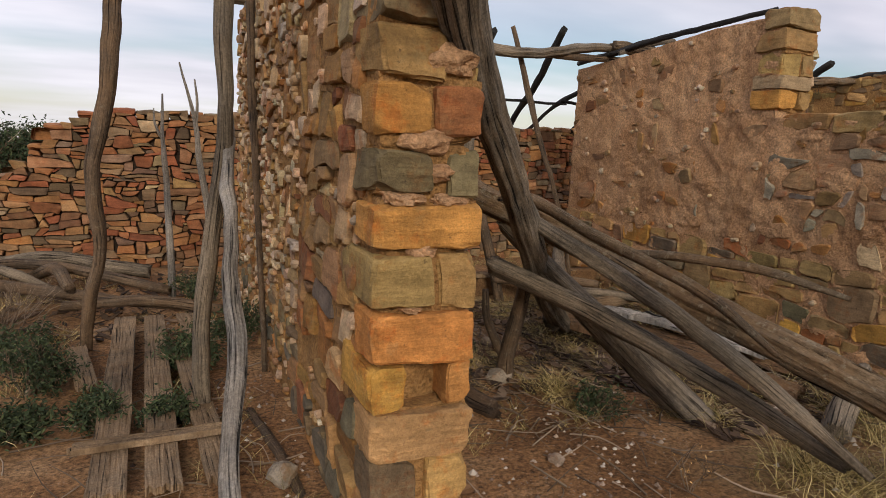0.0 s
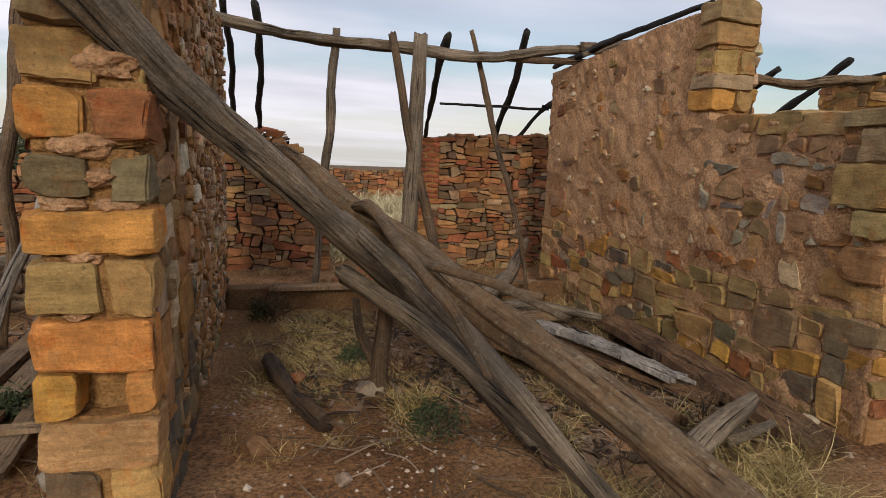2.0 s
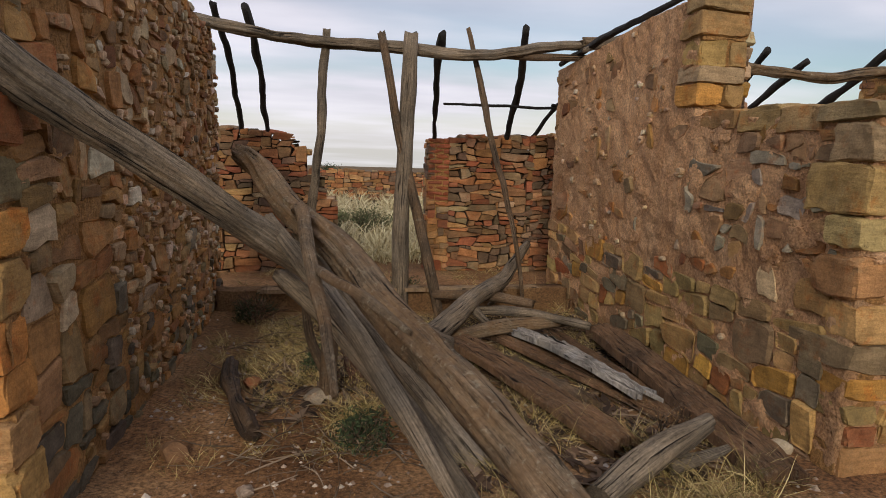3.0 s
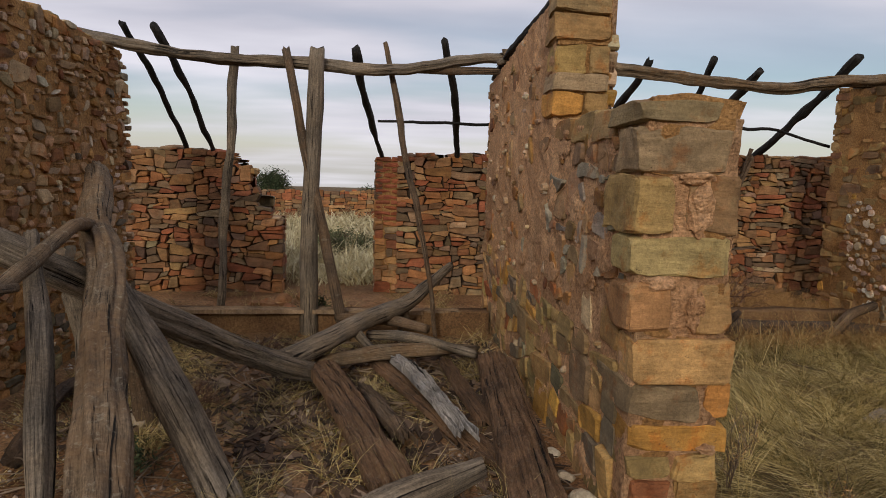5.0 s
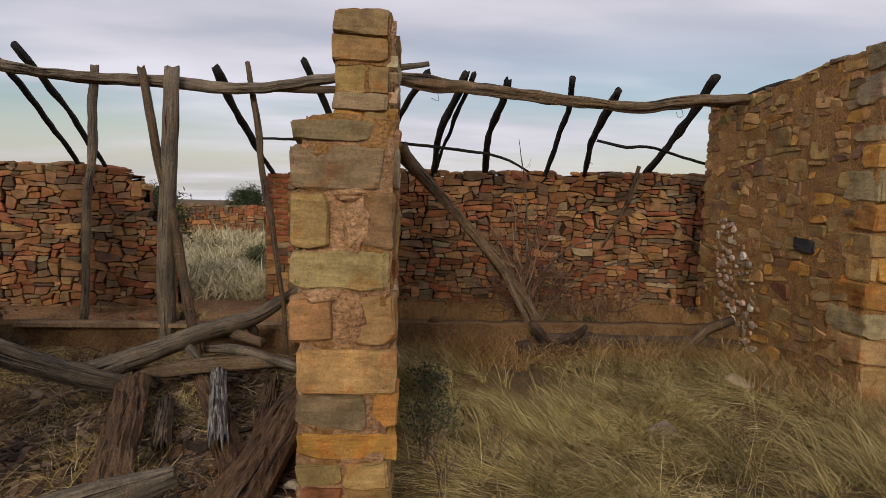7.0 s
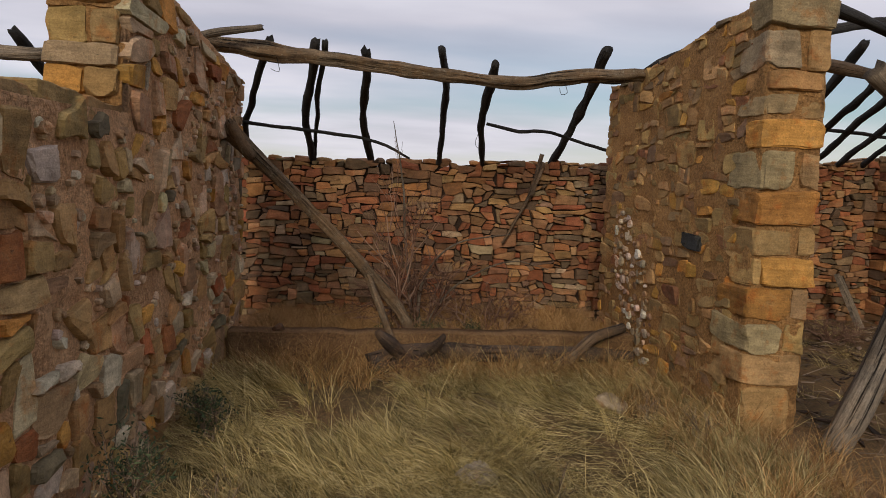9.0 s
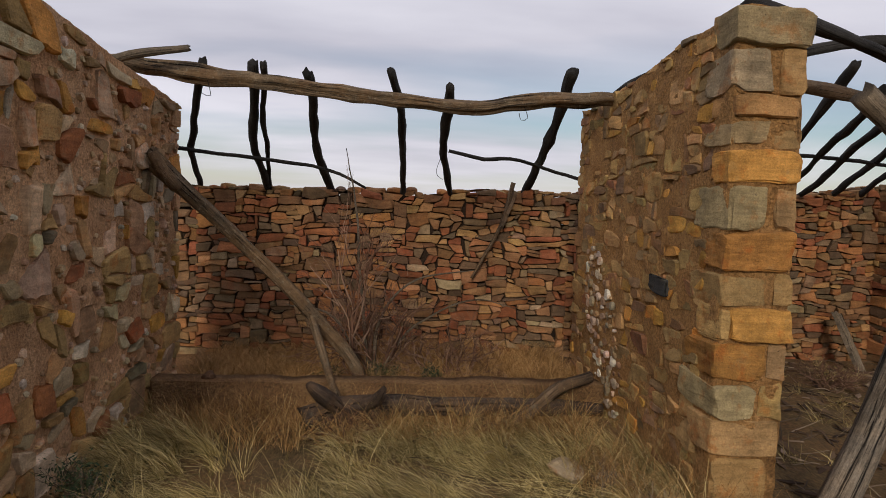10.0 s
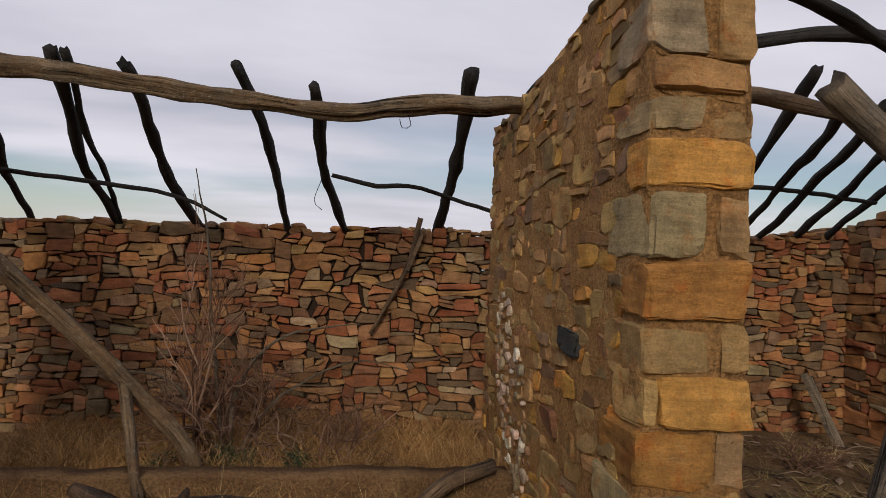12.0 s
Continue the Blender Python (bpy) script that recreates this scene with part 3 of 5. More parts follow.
for put, near in ((w1_right, (1.1, 2.0, 0.9)), (w1_left, (0.7, 2.0, 0.9))):
    low = rubble(1.3, -0.3, lambda a: 2.6, rnd, 0.25, 0.14, 0.012, 0.06)
    far = [[(a + 1.3, b) for a, b in q] for q in rubble(3.36, -0.3, lambda a: w1_top(a + 1.5) - 0.0, rnd, 0.15, 0.095, 0.014, 0.07)]
    stones_on(w1, "stone", put, low + far, rnd, WALL_PALETTE, STONE, (0.008, 0.036), 0.07, near, 290, lambda a, b, r: r.random() < (0.10 if a < 1.3 else 0.34), w1_tint, 0.9, cut=0.24, dome=0.4)
quoin(w1, [
    (-0.42, -0.06, [(0, 1, 0.34, SLATY, 0.0)]), (-0.06, 0.13, [(0, 0.55, 0.3, TAN, 0.0), (0.56, 1, 0.22, OLIVE, 0.01)]),
    (0.13, 0.32, [(0, 0.47, 0.30, SLATY, 0.0), (0.54, 1, 0.26, TAN, 0.0)]), (0.32, 0.515, [(0, 1, 0.26, TAN, 0.0)]),
    (0.53, 0.705, [(-0.02, 0.34, 0.42, OCHRE, 0.0), (0.74, 1, 0.24, ORANGE, 0.0)], 1), (0.70, 0.895, [(0, 1.01, 0.24, ORANGE, -0.01)]),
    (0.91, 1.105, [(-0.01, 0.55, 0.40, OLIVE, 0.0), (0.60, 1, 0.24, TAN, 0.0)]), (1.125, 1.285, [(-0.01, 1, 0.25, OCHRE, -0.01)]),
    (1.31, 1.475, [(-0.02, 0.5, 0.32, SLATY, 0.0), (0.67, 1, 0.3, SLATY, 0.0)]), (1.51, 1.70, [(0, 0.5, 0.24, OCHRE, 0.0), (0.5, 1, 0.24, RUST, 0.01)]),
    (1.71, 1.875, [(0, 0.62, 0.32, OLIVE, 0.0), (0.66, 0.98, 0.2, TAN, 0.05)]), (1.89, 2.12, [(-0.02, 0.96, 0.36, SLATY, 0.0)]),
    (2.13, 2.36, [(0, 0.98, 0.26, TAN, 0.0)]), (2.37, 2.64, [(0, 0.55, 0.34, OCHRE, 0.0), (0.56, 1, 0.2, OLIVE, 0.0)])], 0.69, 1.115, 2.2, rnd, 10, 1.06)


def lump(name, wall, x, y, z, sx, sy, sz, seed, mat):
    """An uneven lump of mortar or earth."""
    bm = bmesh.new()
    bmesh.ops.create_icosphere(bm, subdivisions=3, radius=1.0)
    verts = []
    for v in bm.verts:
        p = v.co * (1 + 0.45 * noise.noise(v.co * 1.7 + Vector((seed, 0, 0))) + 0.22 * noise.noise(v.co * 5 + Vector((0, seed, 0))))
        verts.append((x + p.x * sx, y + p.y * sy, z + p.z * sz))
    g = Geo()
    g.add(verts, [tuple(v.index for v in f.verts) for f in bm.faces])
    bm.free()
    return part(name, g, mat, wall, origin=Vector((x, y, z)))


# mortar that has squeezed out between the courses
for x, z, s in ((0.95, 1.78, 0.085), (0.88, 1.50, 0.075), (0.93, 1.39, 0.05), (0.80, 1.30, 0.055), (0.98, 1.29, 0.05), (0.88, 1.115, 0.045), (0.84, 0.905, 0.03)):
    z = 1.5 + (z - 1.5) * 1.06
    lump("mortar_lump", w1, x, 2.235, z, s * 1.4, 0.055, s * 0.62, x * 31, RENDER)

# the middle cross wall, between the two rooms
w2_top = ramp_top((0, 1.80), (1.0, 1.82), (1.80, 1.86), (1.81, 2.76), (2.6, 2.74), (3.6, 2.64), (4.95, 2.53))
w2 = tagged(core("wall_middle", lambda a, b, d: Vector((5.07 - d, 2.5 + a, b)), 4.95, 0.42, FLOOR, w2_top, RENDER, 0.03, 0.018, 0.025), "rubble stone wall with remains of earth render", "wall")
w2_left = lambda a, b, d: Vector((5.07 - d, 2.70 + a, b))
w2_right = lambda a, b, d: Vector((5.49 + d, 2.70 + a, b))


def w2_skip(a, b, r):
    """Earth render still hides most of the upper stones."""
    if b < 0.62 + 0.12 * noise.noise((a * 2, 0, 0)):
        return r.random() < 0.06
    bare = 0.8 if a < 1.0 else 0.55 if a < 1.9 and b < 1.5 else 0.36 if b < 1.0 else 0.16
    return r.random() > bare


def w2_tint(a, b, r):
    if b < 0.64:
        return pick([(TAN, 3), (OLIVE, 4), (SLATY, 3), ((0.36, 0.22, 0.11), 3), (OCHRE, 1.5), (RUST, 0.8)], r)
    if 0.9 < b < 1.6 and a < 2.4 and r.random() < 0.32:
        return vary((0.38, 0.32, 0.225), r)
    if b > 0.9 and r.random() < 0.5:
        return vary((0.42, 0.25, 0.125), r)
    return pick(PEBBLE, r) if r.random() < 0.12 else None


q = rubble(4.74, -0.3, lambda a: 0.66, rnd, 0.33, 0.15, 0.009, 0.03) + [[(a, b + 0.98) for a, b in p] for p in rubble(4.74, -0.3, lambda a: w2_top(a + 0.2) - 1.04, rnd, 0.21, 0.13, 0.016, 0.08, tilt=0.2)]
stones_on(w2, "stone", w2_left, q, rnd, WALL_PALETTE, STONE, (0.006, 0.022), 0.06, (5.0, 2.6, 0.9), 290, w2_skip, w2_tint, 0.12, cut=0.22, dome=0.18)
q = rubble(4.74, -0.3, lambda a: w2_top(a + 0.2) - 0.03, rnd, 0.25, 0.15, 0.014, 0.08, tilt=0.22)
stones_on(w2, "stone", w2_right, q, rnd, WALL_PALETTE, STONE, (0.014, 0.048), 0.06, (5.5, 3.2, 0.9), 290, lambda a, b, r: r.random() < (0.22 if a < 2.0 else 0.38), lambda a, b, r: pick(PEBBLE, r) if r.random() < (0.4 if b < 0.8 or a > 2 else 0.2) else pick([(OLIVE, 3), (TAN, 5), (OCHRE, 2.5), (SLATY, 0.8), (RUST, 0.8), (PALE, 2)], r), 1.0, cut=0.2, dome=0.3)
quoin(w2, [
    (-0.42, 0.0, [(0.04, 1, 0.34, TAN, 0.0)]), (0.0, 0.12, [(0.05, 0.5, 0.3, RUST, 0.0), (0.52, 1.02, 0.2, OLIVE, 0.01)]), (0.12, 0.245, [(0.03, 0.48, 0.3, OLIVE, 0.02), (0.5, 1.0, 0.25, TAN, 0.0)]),
    (0.25, 0.395, [(0.03, 1.06, 0.26, OCHRE, 0.0)]), (0.405, 0.59, [(0, 0.72, 0.52, SLATY, 0.0), (0.76, 1.08, 0.28, ORANGE, 0.02)]), (0.60, 0.81, [(0, 1.04, 0.25, (0.54, 0.35, 0.13), -0.01)]),
    (0.825, 1.05, [(-0.06, 0.36, 0.36, (0.50, 0.22, 0.10), -0.01), (0.6, 1.03, 0.26, TAN, 0.0)]), (1.09, 1.265, [(-0.08, 0.95, 0.28, (0.50, 0.36, 0.16), 0.0)]),
    (1.275, 1.54, [(-0.08, 0.34, 0.46, OLIVE, -0.01), (0.48, 0.98, 0.2, (0.40, 0.23, 0.11), 0.02)]), (1.545, 1.755, [(-0.07, 0.86, 0.30, (0.41, 0.315, 0.165), 0.0)]),
    (1.765, 1.885, [(-0.08, 0.78, 0.42, (0.30, 0.22, 0.13), 0.02)])], 5.055, 5.51, 2.5, rnd, 60)
for a0, a1, z0, z1 in ((2.92, 3.3, 1.72, 1.87), (3.31, 3.72, 1.72, 1.90), (3.73, 4.22, 1.74, 1.89)):
    g = Geo(); block(g, (5.06, a0, z0), (5.47, a1, z1), vary(OLIVE, rnd), a0 * 7)
    part("quoin_stone", g, STONE, w2, origin=Vector((5.3, a0, z0)))
quoin(w2, [(1.88, 2.03, [(0, 0.5, 0.3, OCHRE, 0.0), (0.5, 0.9, 0.22, TAN, 0.0)]), (2.03, 2.15, [(0, 0.9, 0.34, PALE, 0.0)]), (2.15, 2.335, [(0, 0.55, 0.28, TAN, 0.02), (0.56, 0.92, 0.26, OLIVE, 0.0)]),
           (2.34, 2.50, [(0, 0.9, 0.32, OLIVE, 0.0)]), (2.505, 2.665, [(0, 0.87, 0.26, (0.40, 0.28, 0.13), 0.0)])], 5.06, 5.49, 4.24, rnd, 90, 1.13)

for x, z, sx, sz in ((5.16, 1.055, 0.085, 0.04), (5.33, 1.40, 0.06, 0.12), (5.34, 0.93, 0.04, 0.09), (5.30, 1.535, 0.08, 0.03), (5.44, 0.27, 0.05, 0.025)):
    lump("mortar_lump", w2, x, 2.525, z, sx, 0.04, sz, x * 17 + z, RENDER)
for y, z, s in ((3.0, 1.1, 0.09), (3.25, 0.95, 0.07), (3.6, 1.35, 0.10), (4.1, 0.85, 0.09), (4.6, 0.75, 0.08), (5.2, 0.8, 0.10), (5.9, 0.7, 0.09), (6.6, 0.75, 0.09), (3.9, 1.7, 0.07), (5.0, 1.2, 0.06)):
    lump("render_patch", w2, 5.068, y, z, 0.02, s * 1.6, s, y * 13, RENDER)

# the eastern cross wall, between the second room and the third
w3_top = ramp_top((0, 2.88), (0.8, 2.86), (1.6, 2.76), (3.0, 2.67))
w3 = tagged(core("wall_east", lambda a, b, d: Vector((9.605 - d, 4.67 + a, b)), 3.08, 0.44, FLOOR, w3_top, MUD, 0.03, 0.014, 0.04), "coursed stone wall bedded in earth mortar", "wall")
w3_left = lambda a, b, d: Vector((9.61 - d, 4.90 + a, b))


def w3_patch(a, b):
    return math.hypot((a - 1.93 + 0.5 * (0.6 - b)) / 0.42, (b - 0.55) / 0.75) < 1


q = rubble(2.86, -0.3, lambda a: w3_top(a + 0.2) - 0.02, rnd, 0.24, 0.105, 0.008, 0.05)
stones_on(w3, "stone", w3_left, q, rnd, WALL_PALETTE, STONE, (0.004, 0.018), 0.06, (9.6, 5, 1.4), 290, lambda a, b, r: w3_patch(a, b) or r.random() < 0.2, lambda a, b, r: pick([(OCHRE, 1.2), (TAN, 4), (OLIVE, 3), ((0.38, 0.19, 0.085), 1), ((0.34, 0.21, 0.105), 2)], r), cut=0.22, dome=0.3)
g = Geo(); block(g, (9.575, 5.42, 1.03), (9.7, 5.75, 1.17), (0.06, 0.06, 0.058), 3, 0.012, 5, 0.03)
part("stone", g, STONE, w3, "black stone", origin=Vector((9.6, 5.6, 1.1)))
pebble_rnd = random.Random(21)


def pebbles(wall, put, spots, size, r):
    """Small pale round stones that show where the skin of the wall has fallen."""
    for a, b in spots:
        s = r.uniform(*size) * r.choice((0.6, 1.0, 1.0, 1.3))
        wide = r.uniform(0.55, 1.0)
        quad = [(a + s * math.cos(t) * r.uniform(0.75, 1.2), b + s * wide * math.sin(t) * r.uniform(0.75, 1.2)) for t in (0.3, 1.2, 2.2, 3.3, 4.2, 5.3)]
        g = Geo()
        stone(g, put, quad, r.uniform(0.01, 0.035), 0.04, r, pick(WHITE_PEBBLE, r), 0.25, 0.35)
        part("pebble", g, STONE, wall, origin=Vector(put(a, b, 0)))


def scatter(n, lo, hi, test, gap, r):
    got = []
    for _ in range(n * 12):
        p = (r.uniform(lo[0], hi[0]), r.uniform(lo[1], hi[1]))
        if test(*p) and all(math.hypot(p[0] - q[0], p[1] - q[1]) > gap for q in got):
            got.append(p)
            if len(got) == n:
                break
    return got


pebbles(w3, w3_left, scatter(150, (0.8, -0.2), (2.7, 1.4), w3_patch, 0.072, pebble_rnd), (0.035, 0.06), pebble_rnd)
quoin(w3, [
    (-0.42, 0.06, [(0, 0.8, 0.4, TAN, 0.0)]), (0.06, 0.30, [(0, 0.95, 0.32, OLIVE, 0.0)]), (0.31, 0.55, [(0, 0.6, 0.5, (0.42, 0.33, 0.17), 0.0), (0.62, 1, 0.3, OLIVE, 0.02)]), (0.56, 0.82, [(0, 0.68, 0.42, ORANGE, 0.0), (0.7, 1, 0.3, (0.40, 0.22, 0.12), 0.03)]),
    (0.83, 1.05, [(0, 0.14, 0.3, TAN, 0.0), (0.15, 1, 0.28, OCHRE, 0.0)]), (1.06, 1.275, [(0, 0.66, 0.4, (0.50, 0.32, 0.13), 0.0), (0.72, 1, 0.26, TAN, 0.01)]), (1.285, 1.555, [(0, 1, 0.28, ORANGE, -0.01)]),
    (1.565, 1.855, [(0, 0.58, 0.44, (0.37, 0.30, 0.17), 0.0), (0.68, 1, 0.26, OLIVE, 0.02)]), (1.865, 2.085, [(0, 1.0, 0.24, OCHRE, 0.0)]), (2.095, 2.27, [(0, 0.55, 0.36, (0.42, 0.33, 0.18), 0.0), (0.6, 1, 0.24, OLIVE, 0.03)]),
    (2.28, 2.43, [(0, 0.93, 0.28, TAN, -0.01)]), (2.44, 2.72, [(0, 0.52, 0.38, (0.42, 0.35, 0.22), 0.0), (0.6, 1, 0.26, TAN, 0.01)]), (2.73, 2.97, [(-0.03, 1.0, 0.3, (0.37, 0.31, 0.175), -0.02)])], 9.595, 10.06, 4.67, rnd, 130, 0.955)

def cap_wall(wall, x0, x1, y0, y1, top, palette, r):
    """Thin uneven flat stones along the top of a cross wall."""
    y = y0
    while y < y1 - 0.1:
        d, x = r.uniform(0.14, 0.34), x0
        while x < x1 - 0.05:
            w = min(r.uniform(0.18, 0.34), x1 - x)
            z = min(top(y - y0), top(y + d - y0)) - 0.035
            g = Geo()
            block(g, (x + r.uniform(-0.03, 0.02), y, z), (x + w - 0.01, y + d * 0.94, z + r.uniform(0.045, 0.085)), pick(palette, r), y * 17 + x, 0.014, 3, 0.012)
            part("cap_stone", g, STONE, wall, origin=Vector((x, y, z)))
            x += w
        y += d


cap_rnd = random.Random(33)
cap_wall(w3, 9.60, 10.04, 4.97, 7.7, lambda a: w3_top(a + 0.3), [(TAN, 2), (OLIVE, 3), ((0.22, 0.16, 0.10), 3)], cap_rnd)
cap_wall(w1, 0.71, 1.09, 2.6, 7.0, lambda a: w1_top(a + 0.4), [(TAN, 3), (OLIVE, 2), (RUST, 1)], cap_rnd)

# the northern wall, in four lengths, dry laid
LY = 8.9


def north(name, x0, x1, top, near, label, limit=290):
    # the core's near-black colour paints the shade seen between the stones
    wall = tagged(core(name, lambda a, b, d: Vector((x0 + a, LY + 0.035 - d, b)), x1 - x0, 0.38, FLOOR, lambda a: min(top(a - 0.12), top(a), top(a + 0.12)) - 0.07, GAP_SHADE, 0.09, 0.01, 0.12), label, "wall")
    q = rubble(x1 - x0, -0.32, top, rnd, 0.21, 0.085, 0.006, 0.05, 0.02, 0.16)
    stones_on(wall, "stone", lambda a, b, d: Vector((x0 + a, LY - d, b)), q, rnd, DRY_PALETTE, DRY, (0.0, 0.05), 0.14, near, limit, None, None, cut=0.12, dome=0.2)
    # the back side, and loose cap stones that lie across the top
    q = rubble(x1 - x0, -0.32, top, rnd, 0.3, 0.12, 0.006)
    stones_on(wall, "backing_stone", lambda a, b, d: Vector((x0 + a, LY + 0.42 + d, b)), q, rnd, DRY_PALETTE, DRY, (0.0, 0.03), 0.10, None, 0, None, None, cut=0.14, dome=0.2)
    a, k = 0.1, 0
    while a < x1 - x0 - 0.1:
        w = rnd.uniform(0.14, 0.36)
        z = top(a + w / 2) - 0.05
        g = Geo()
        k += 1
        block(g, (x0 + a, LY + rnd.uniform(-0.03, 0.05), z), (x0 + a + w * 0.95, LY + rnd.uniform(0.25, 0.42), z + rnd.uniform(0.05, 0.10)), pick(DRY_PALETTE, rnd), a * 13, 0.018, 3, 0.015)
        part("cap_stone", g, DRY, wall, origin=Vector((x0 + a, LY + 0.2, z)))
        a += w + (rnd.uniform(0.0, 0.25) if rnd.random() < 0.3 else 0.0)
    return wall


north("wall_north_1", -3.4, 2.40, lambda a: float(np.interp(a, [0, 1.2, 1.75, 2.05, 2.35, 2.7, 4.9, 5.2, 5.35, 5.5, 5.62, 5.8], [0.35, 0.55, 0.95, 1.30, 1.58, 1.68, 1.72, 1.62, 1.42, 1.10, 0.80, 0.72])), (0.9, 8.9, 0.8), "dry stone wall of thin brown slabs with a broken end")
north("wall_north_2", 4.02, 5.28, lambda a: 1.70 + 0.05 * a, (4.5, 8.9, 0.8), "dry stone wall of thin brown slabs")
north("wall_north_3", 5.28, 9.85, ramp_top((0, 1.76), (2.2, 1.80), (4.0, 1.86), (4.6, 1.84)), (7.6, 8.9, 0.9), "long dry stone wall of thin rusty slabs")
north("wall_north_4", 9.85, 14.5, ramp_top((0, 1.84), (2.4, 1.88), (3.4, 1.96), (4.25, 2.1)), (11.5, 8.9, 1.0), "dry stone wall in the shade of bare rafters", 200)

# the brick jamb of the back doorway
jamb = tagged(core("door_jamb", lambda a, b, d: Vector((3.70 + a, LY + 0.015 - d, b)), 0.34, 0.36, FLOOR, lambda a: 1.66, MUD, 0.02, 0.003, 0.05), "door jamb of red brick above rough stone", "jamb")
z, row = 0.78, 0
while z < 1.64:
    x = 3.70
    for w in ((0.22, 0.11) if row % 2 else (0.11, 0.22)):
        g = Geo()
        block(g, (x + 0.004, LY - rnd.uniform(0.0, 0.01), z + 0.005), (x + w - 0.004, LY + 0.12, z + 0.070), vary((0.36, 0.115, 0.055), rnd, 0.2), z * 17 + x, 0.004, 2, 0.006)
        part("brick", g, STONE, jamb, origin=Vector((x, LY, z)))
        x += w
    z, row = z + 0.076, row + 1
q = rubble(0.34, -0.3, lambda a: 0.76, rnd, 0.25, 0.12, 0.005, 0.01)
stones_on(jamb, "stone", lambda a, b, d: Vector((3.70 + a, LY - d, b)), q, rnd, DRY_PALETTE, DRY, (0.0, 0.03), 0.1, None, 40, cut=0.14)
q = rubble(0.36, -0.3, lambda a: 1.64, rnd, 0.28, 0.1, 0.005, 0.01)
stones_on(jamb, "stone", lambda a, b, d: Vector((3.70 - d, LY + a, b)), q, rnd, DRY_PALETTE, DRY, (0.0, 0.02), 0.1, None, 40, cut=0.14)

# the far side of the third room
w4 = tagged(core("wall_far_east", lambda a, b, d: Vector((14.1 - d, 5.0 + a, b)), 4.3, 0.42, FLOOR, ramp_top((0, 2.8), (2.2, 2.75), (3.0, 2.3), (3.9, 2.05)), GAP_SHADE, 0.02, 0.01), "dark dry stone wall", "wall")
q = rubble(3.9, -0.3, ramp_top((0, 2.8), (2.2, 2.75), (3.0, 2.35), (3.9, 2.1)), rnd, 0.24, 0.1, 0.005)
stones_on(w4, "stone", lambda a, b, d: Vector((14.06 - d, 5.0 + a, b)), q, rnd, DRY_PALETTE, DRY, (0.0, 0.04), 0.12, (14, 8.9, 1.2), 200, cut=0.14)

# a field wall far behind
FY = 27.0
field = tagged(core("field_wall", lambda a, b, d: Vector((-28 + a, FY + 0.05 - d, b)), 64, 0.5, -1.0, lambda a: 0.42 + 0.05 * noise.noise((a, 0, 0)), GAP_SHADE, 0.0, 0.02, 0.5), "low dry stone field wall across the plain", "wall")
q = rubble(64, -0.75, lambda a: 0.50 + 0.07 * noise.noise((a * 0.7, 0, 0)), rnd, 0.36, 0.15, 0.008)
stones_on(field, "stone", lambda a, b, d: Vector((-28 + a, FY - d, b)), q, rnd, DRY_PALETTE, DRY, (0.0, 0.06), 0.1, (4, FY, 0.5), 150, cut=0.16)

# low earth kerbs where the veranda began
for name, x0, x1, z in (("kerb", 1.12, 5.03, -0.02), ("kerb", 5.52, 9.58, 0.035)):
    tagged(core(name, lambda a, b, d: Vector((x0 + a, 6.6 - d, b)), x1 - x0, 0.24, FLOOR, lambda a: z + 0.02 * noise.noise((a * 2 + x0, 0, 0)) - 0.03 * max(0, noise.noise((a * 4, x0, 3))), KERB, 0.0, 0.012, 0.06), "low kerb of packed earth and plaster", "kerb")

# ---- roof poles ----
def rafter(x0, z0, x1, z1, r0, r1, seed, mid=0.0, y0=6.92, y1=9.05):
    return limb("rafter", [(x0, y0, z0, r0 * 0.85), ((x0 + x1) / 2 + mid, (y0 + y1) / 2, (z0 + z1) / 2 - 0.03, (r0 + r1) * 0.42), (x1, y1, z1 - 0.06, r1 * 0.8)], BLACK, "dark crooked bush-pole rafter sloping to the back wall", "rafter", group="roof rafters", seed=seed, sides=9, step=0.08, wobble=0.05, knots=0.35)


limb("wall_plate", [(0.62, 6.82, 2.80, 0.065), (1.8, 6.8, 2.66, 0.062), (3.1, 6.8, 2.60, 0.06), (3.85, 6.8, 2.59, 0.055), (4.6, 6.8, 2.70, 0.05), (5.3, 6.85, 2.76, 0.045)], GREY, "long weathered pole laid across the first room", "beam", seed=4, step=0.05, wobble=0.04, rough=0.3, knots=0.2, sides=24)
limb("wall_plate", [(3.6, 6.9, 2.58, 0.03), (4.5, 6.86, 2.60, 0.042), (5.35, 6.86, 2.62, 0.04)], BROWN, "short dark pole lashed below the plate", "beam", seed=5, step=0.1)
limb("wall_plate", [(5.1, 6.75, 2.78, 0.05), (5.9, 6.8, 2.70, 0.075), (6.6, 6.8, 2.65, 0.07), (7.4, 6.8, 2.58, 0.06), (8.3, 6.8, 2.57, 0.06), (8.8, 6.8, 2.62, 0.07), (9.7, 6.82, 2.70, 0.06)], BARK, "long weathered pole laid across the second room", "beam", seed=6, step=0.05, wobble=0.03, rough=0.36, knots=0.25, sides=24)
limb("broken_pole", [(5.0, 6.5, 2.64, 0.03), (5.4, 6.5, 2.78, 0.04), (5.85, 6.55, 2.88, 0.03)], GREY, "splintered pole end on the wall top", "pole", seed=8, step=0.08)
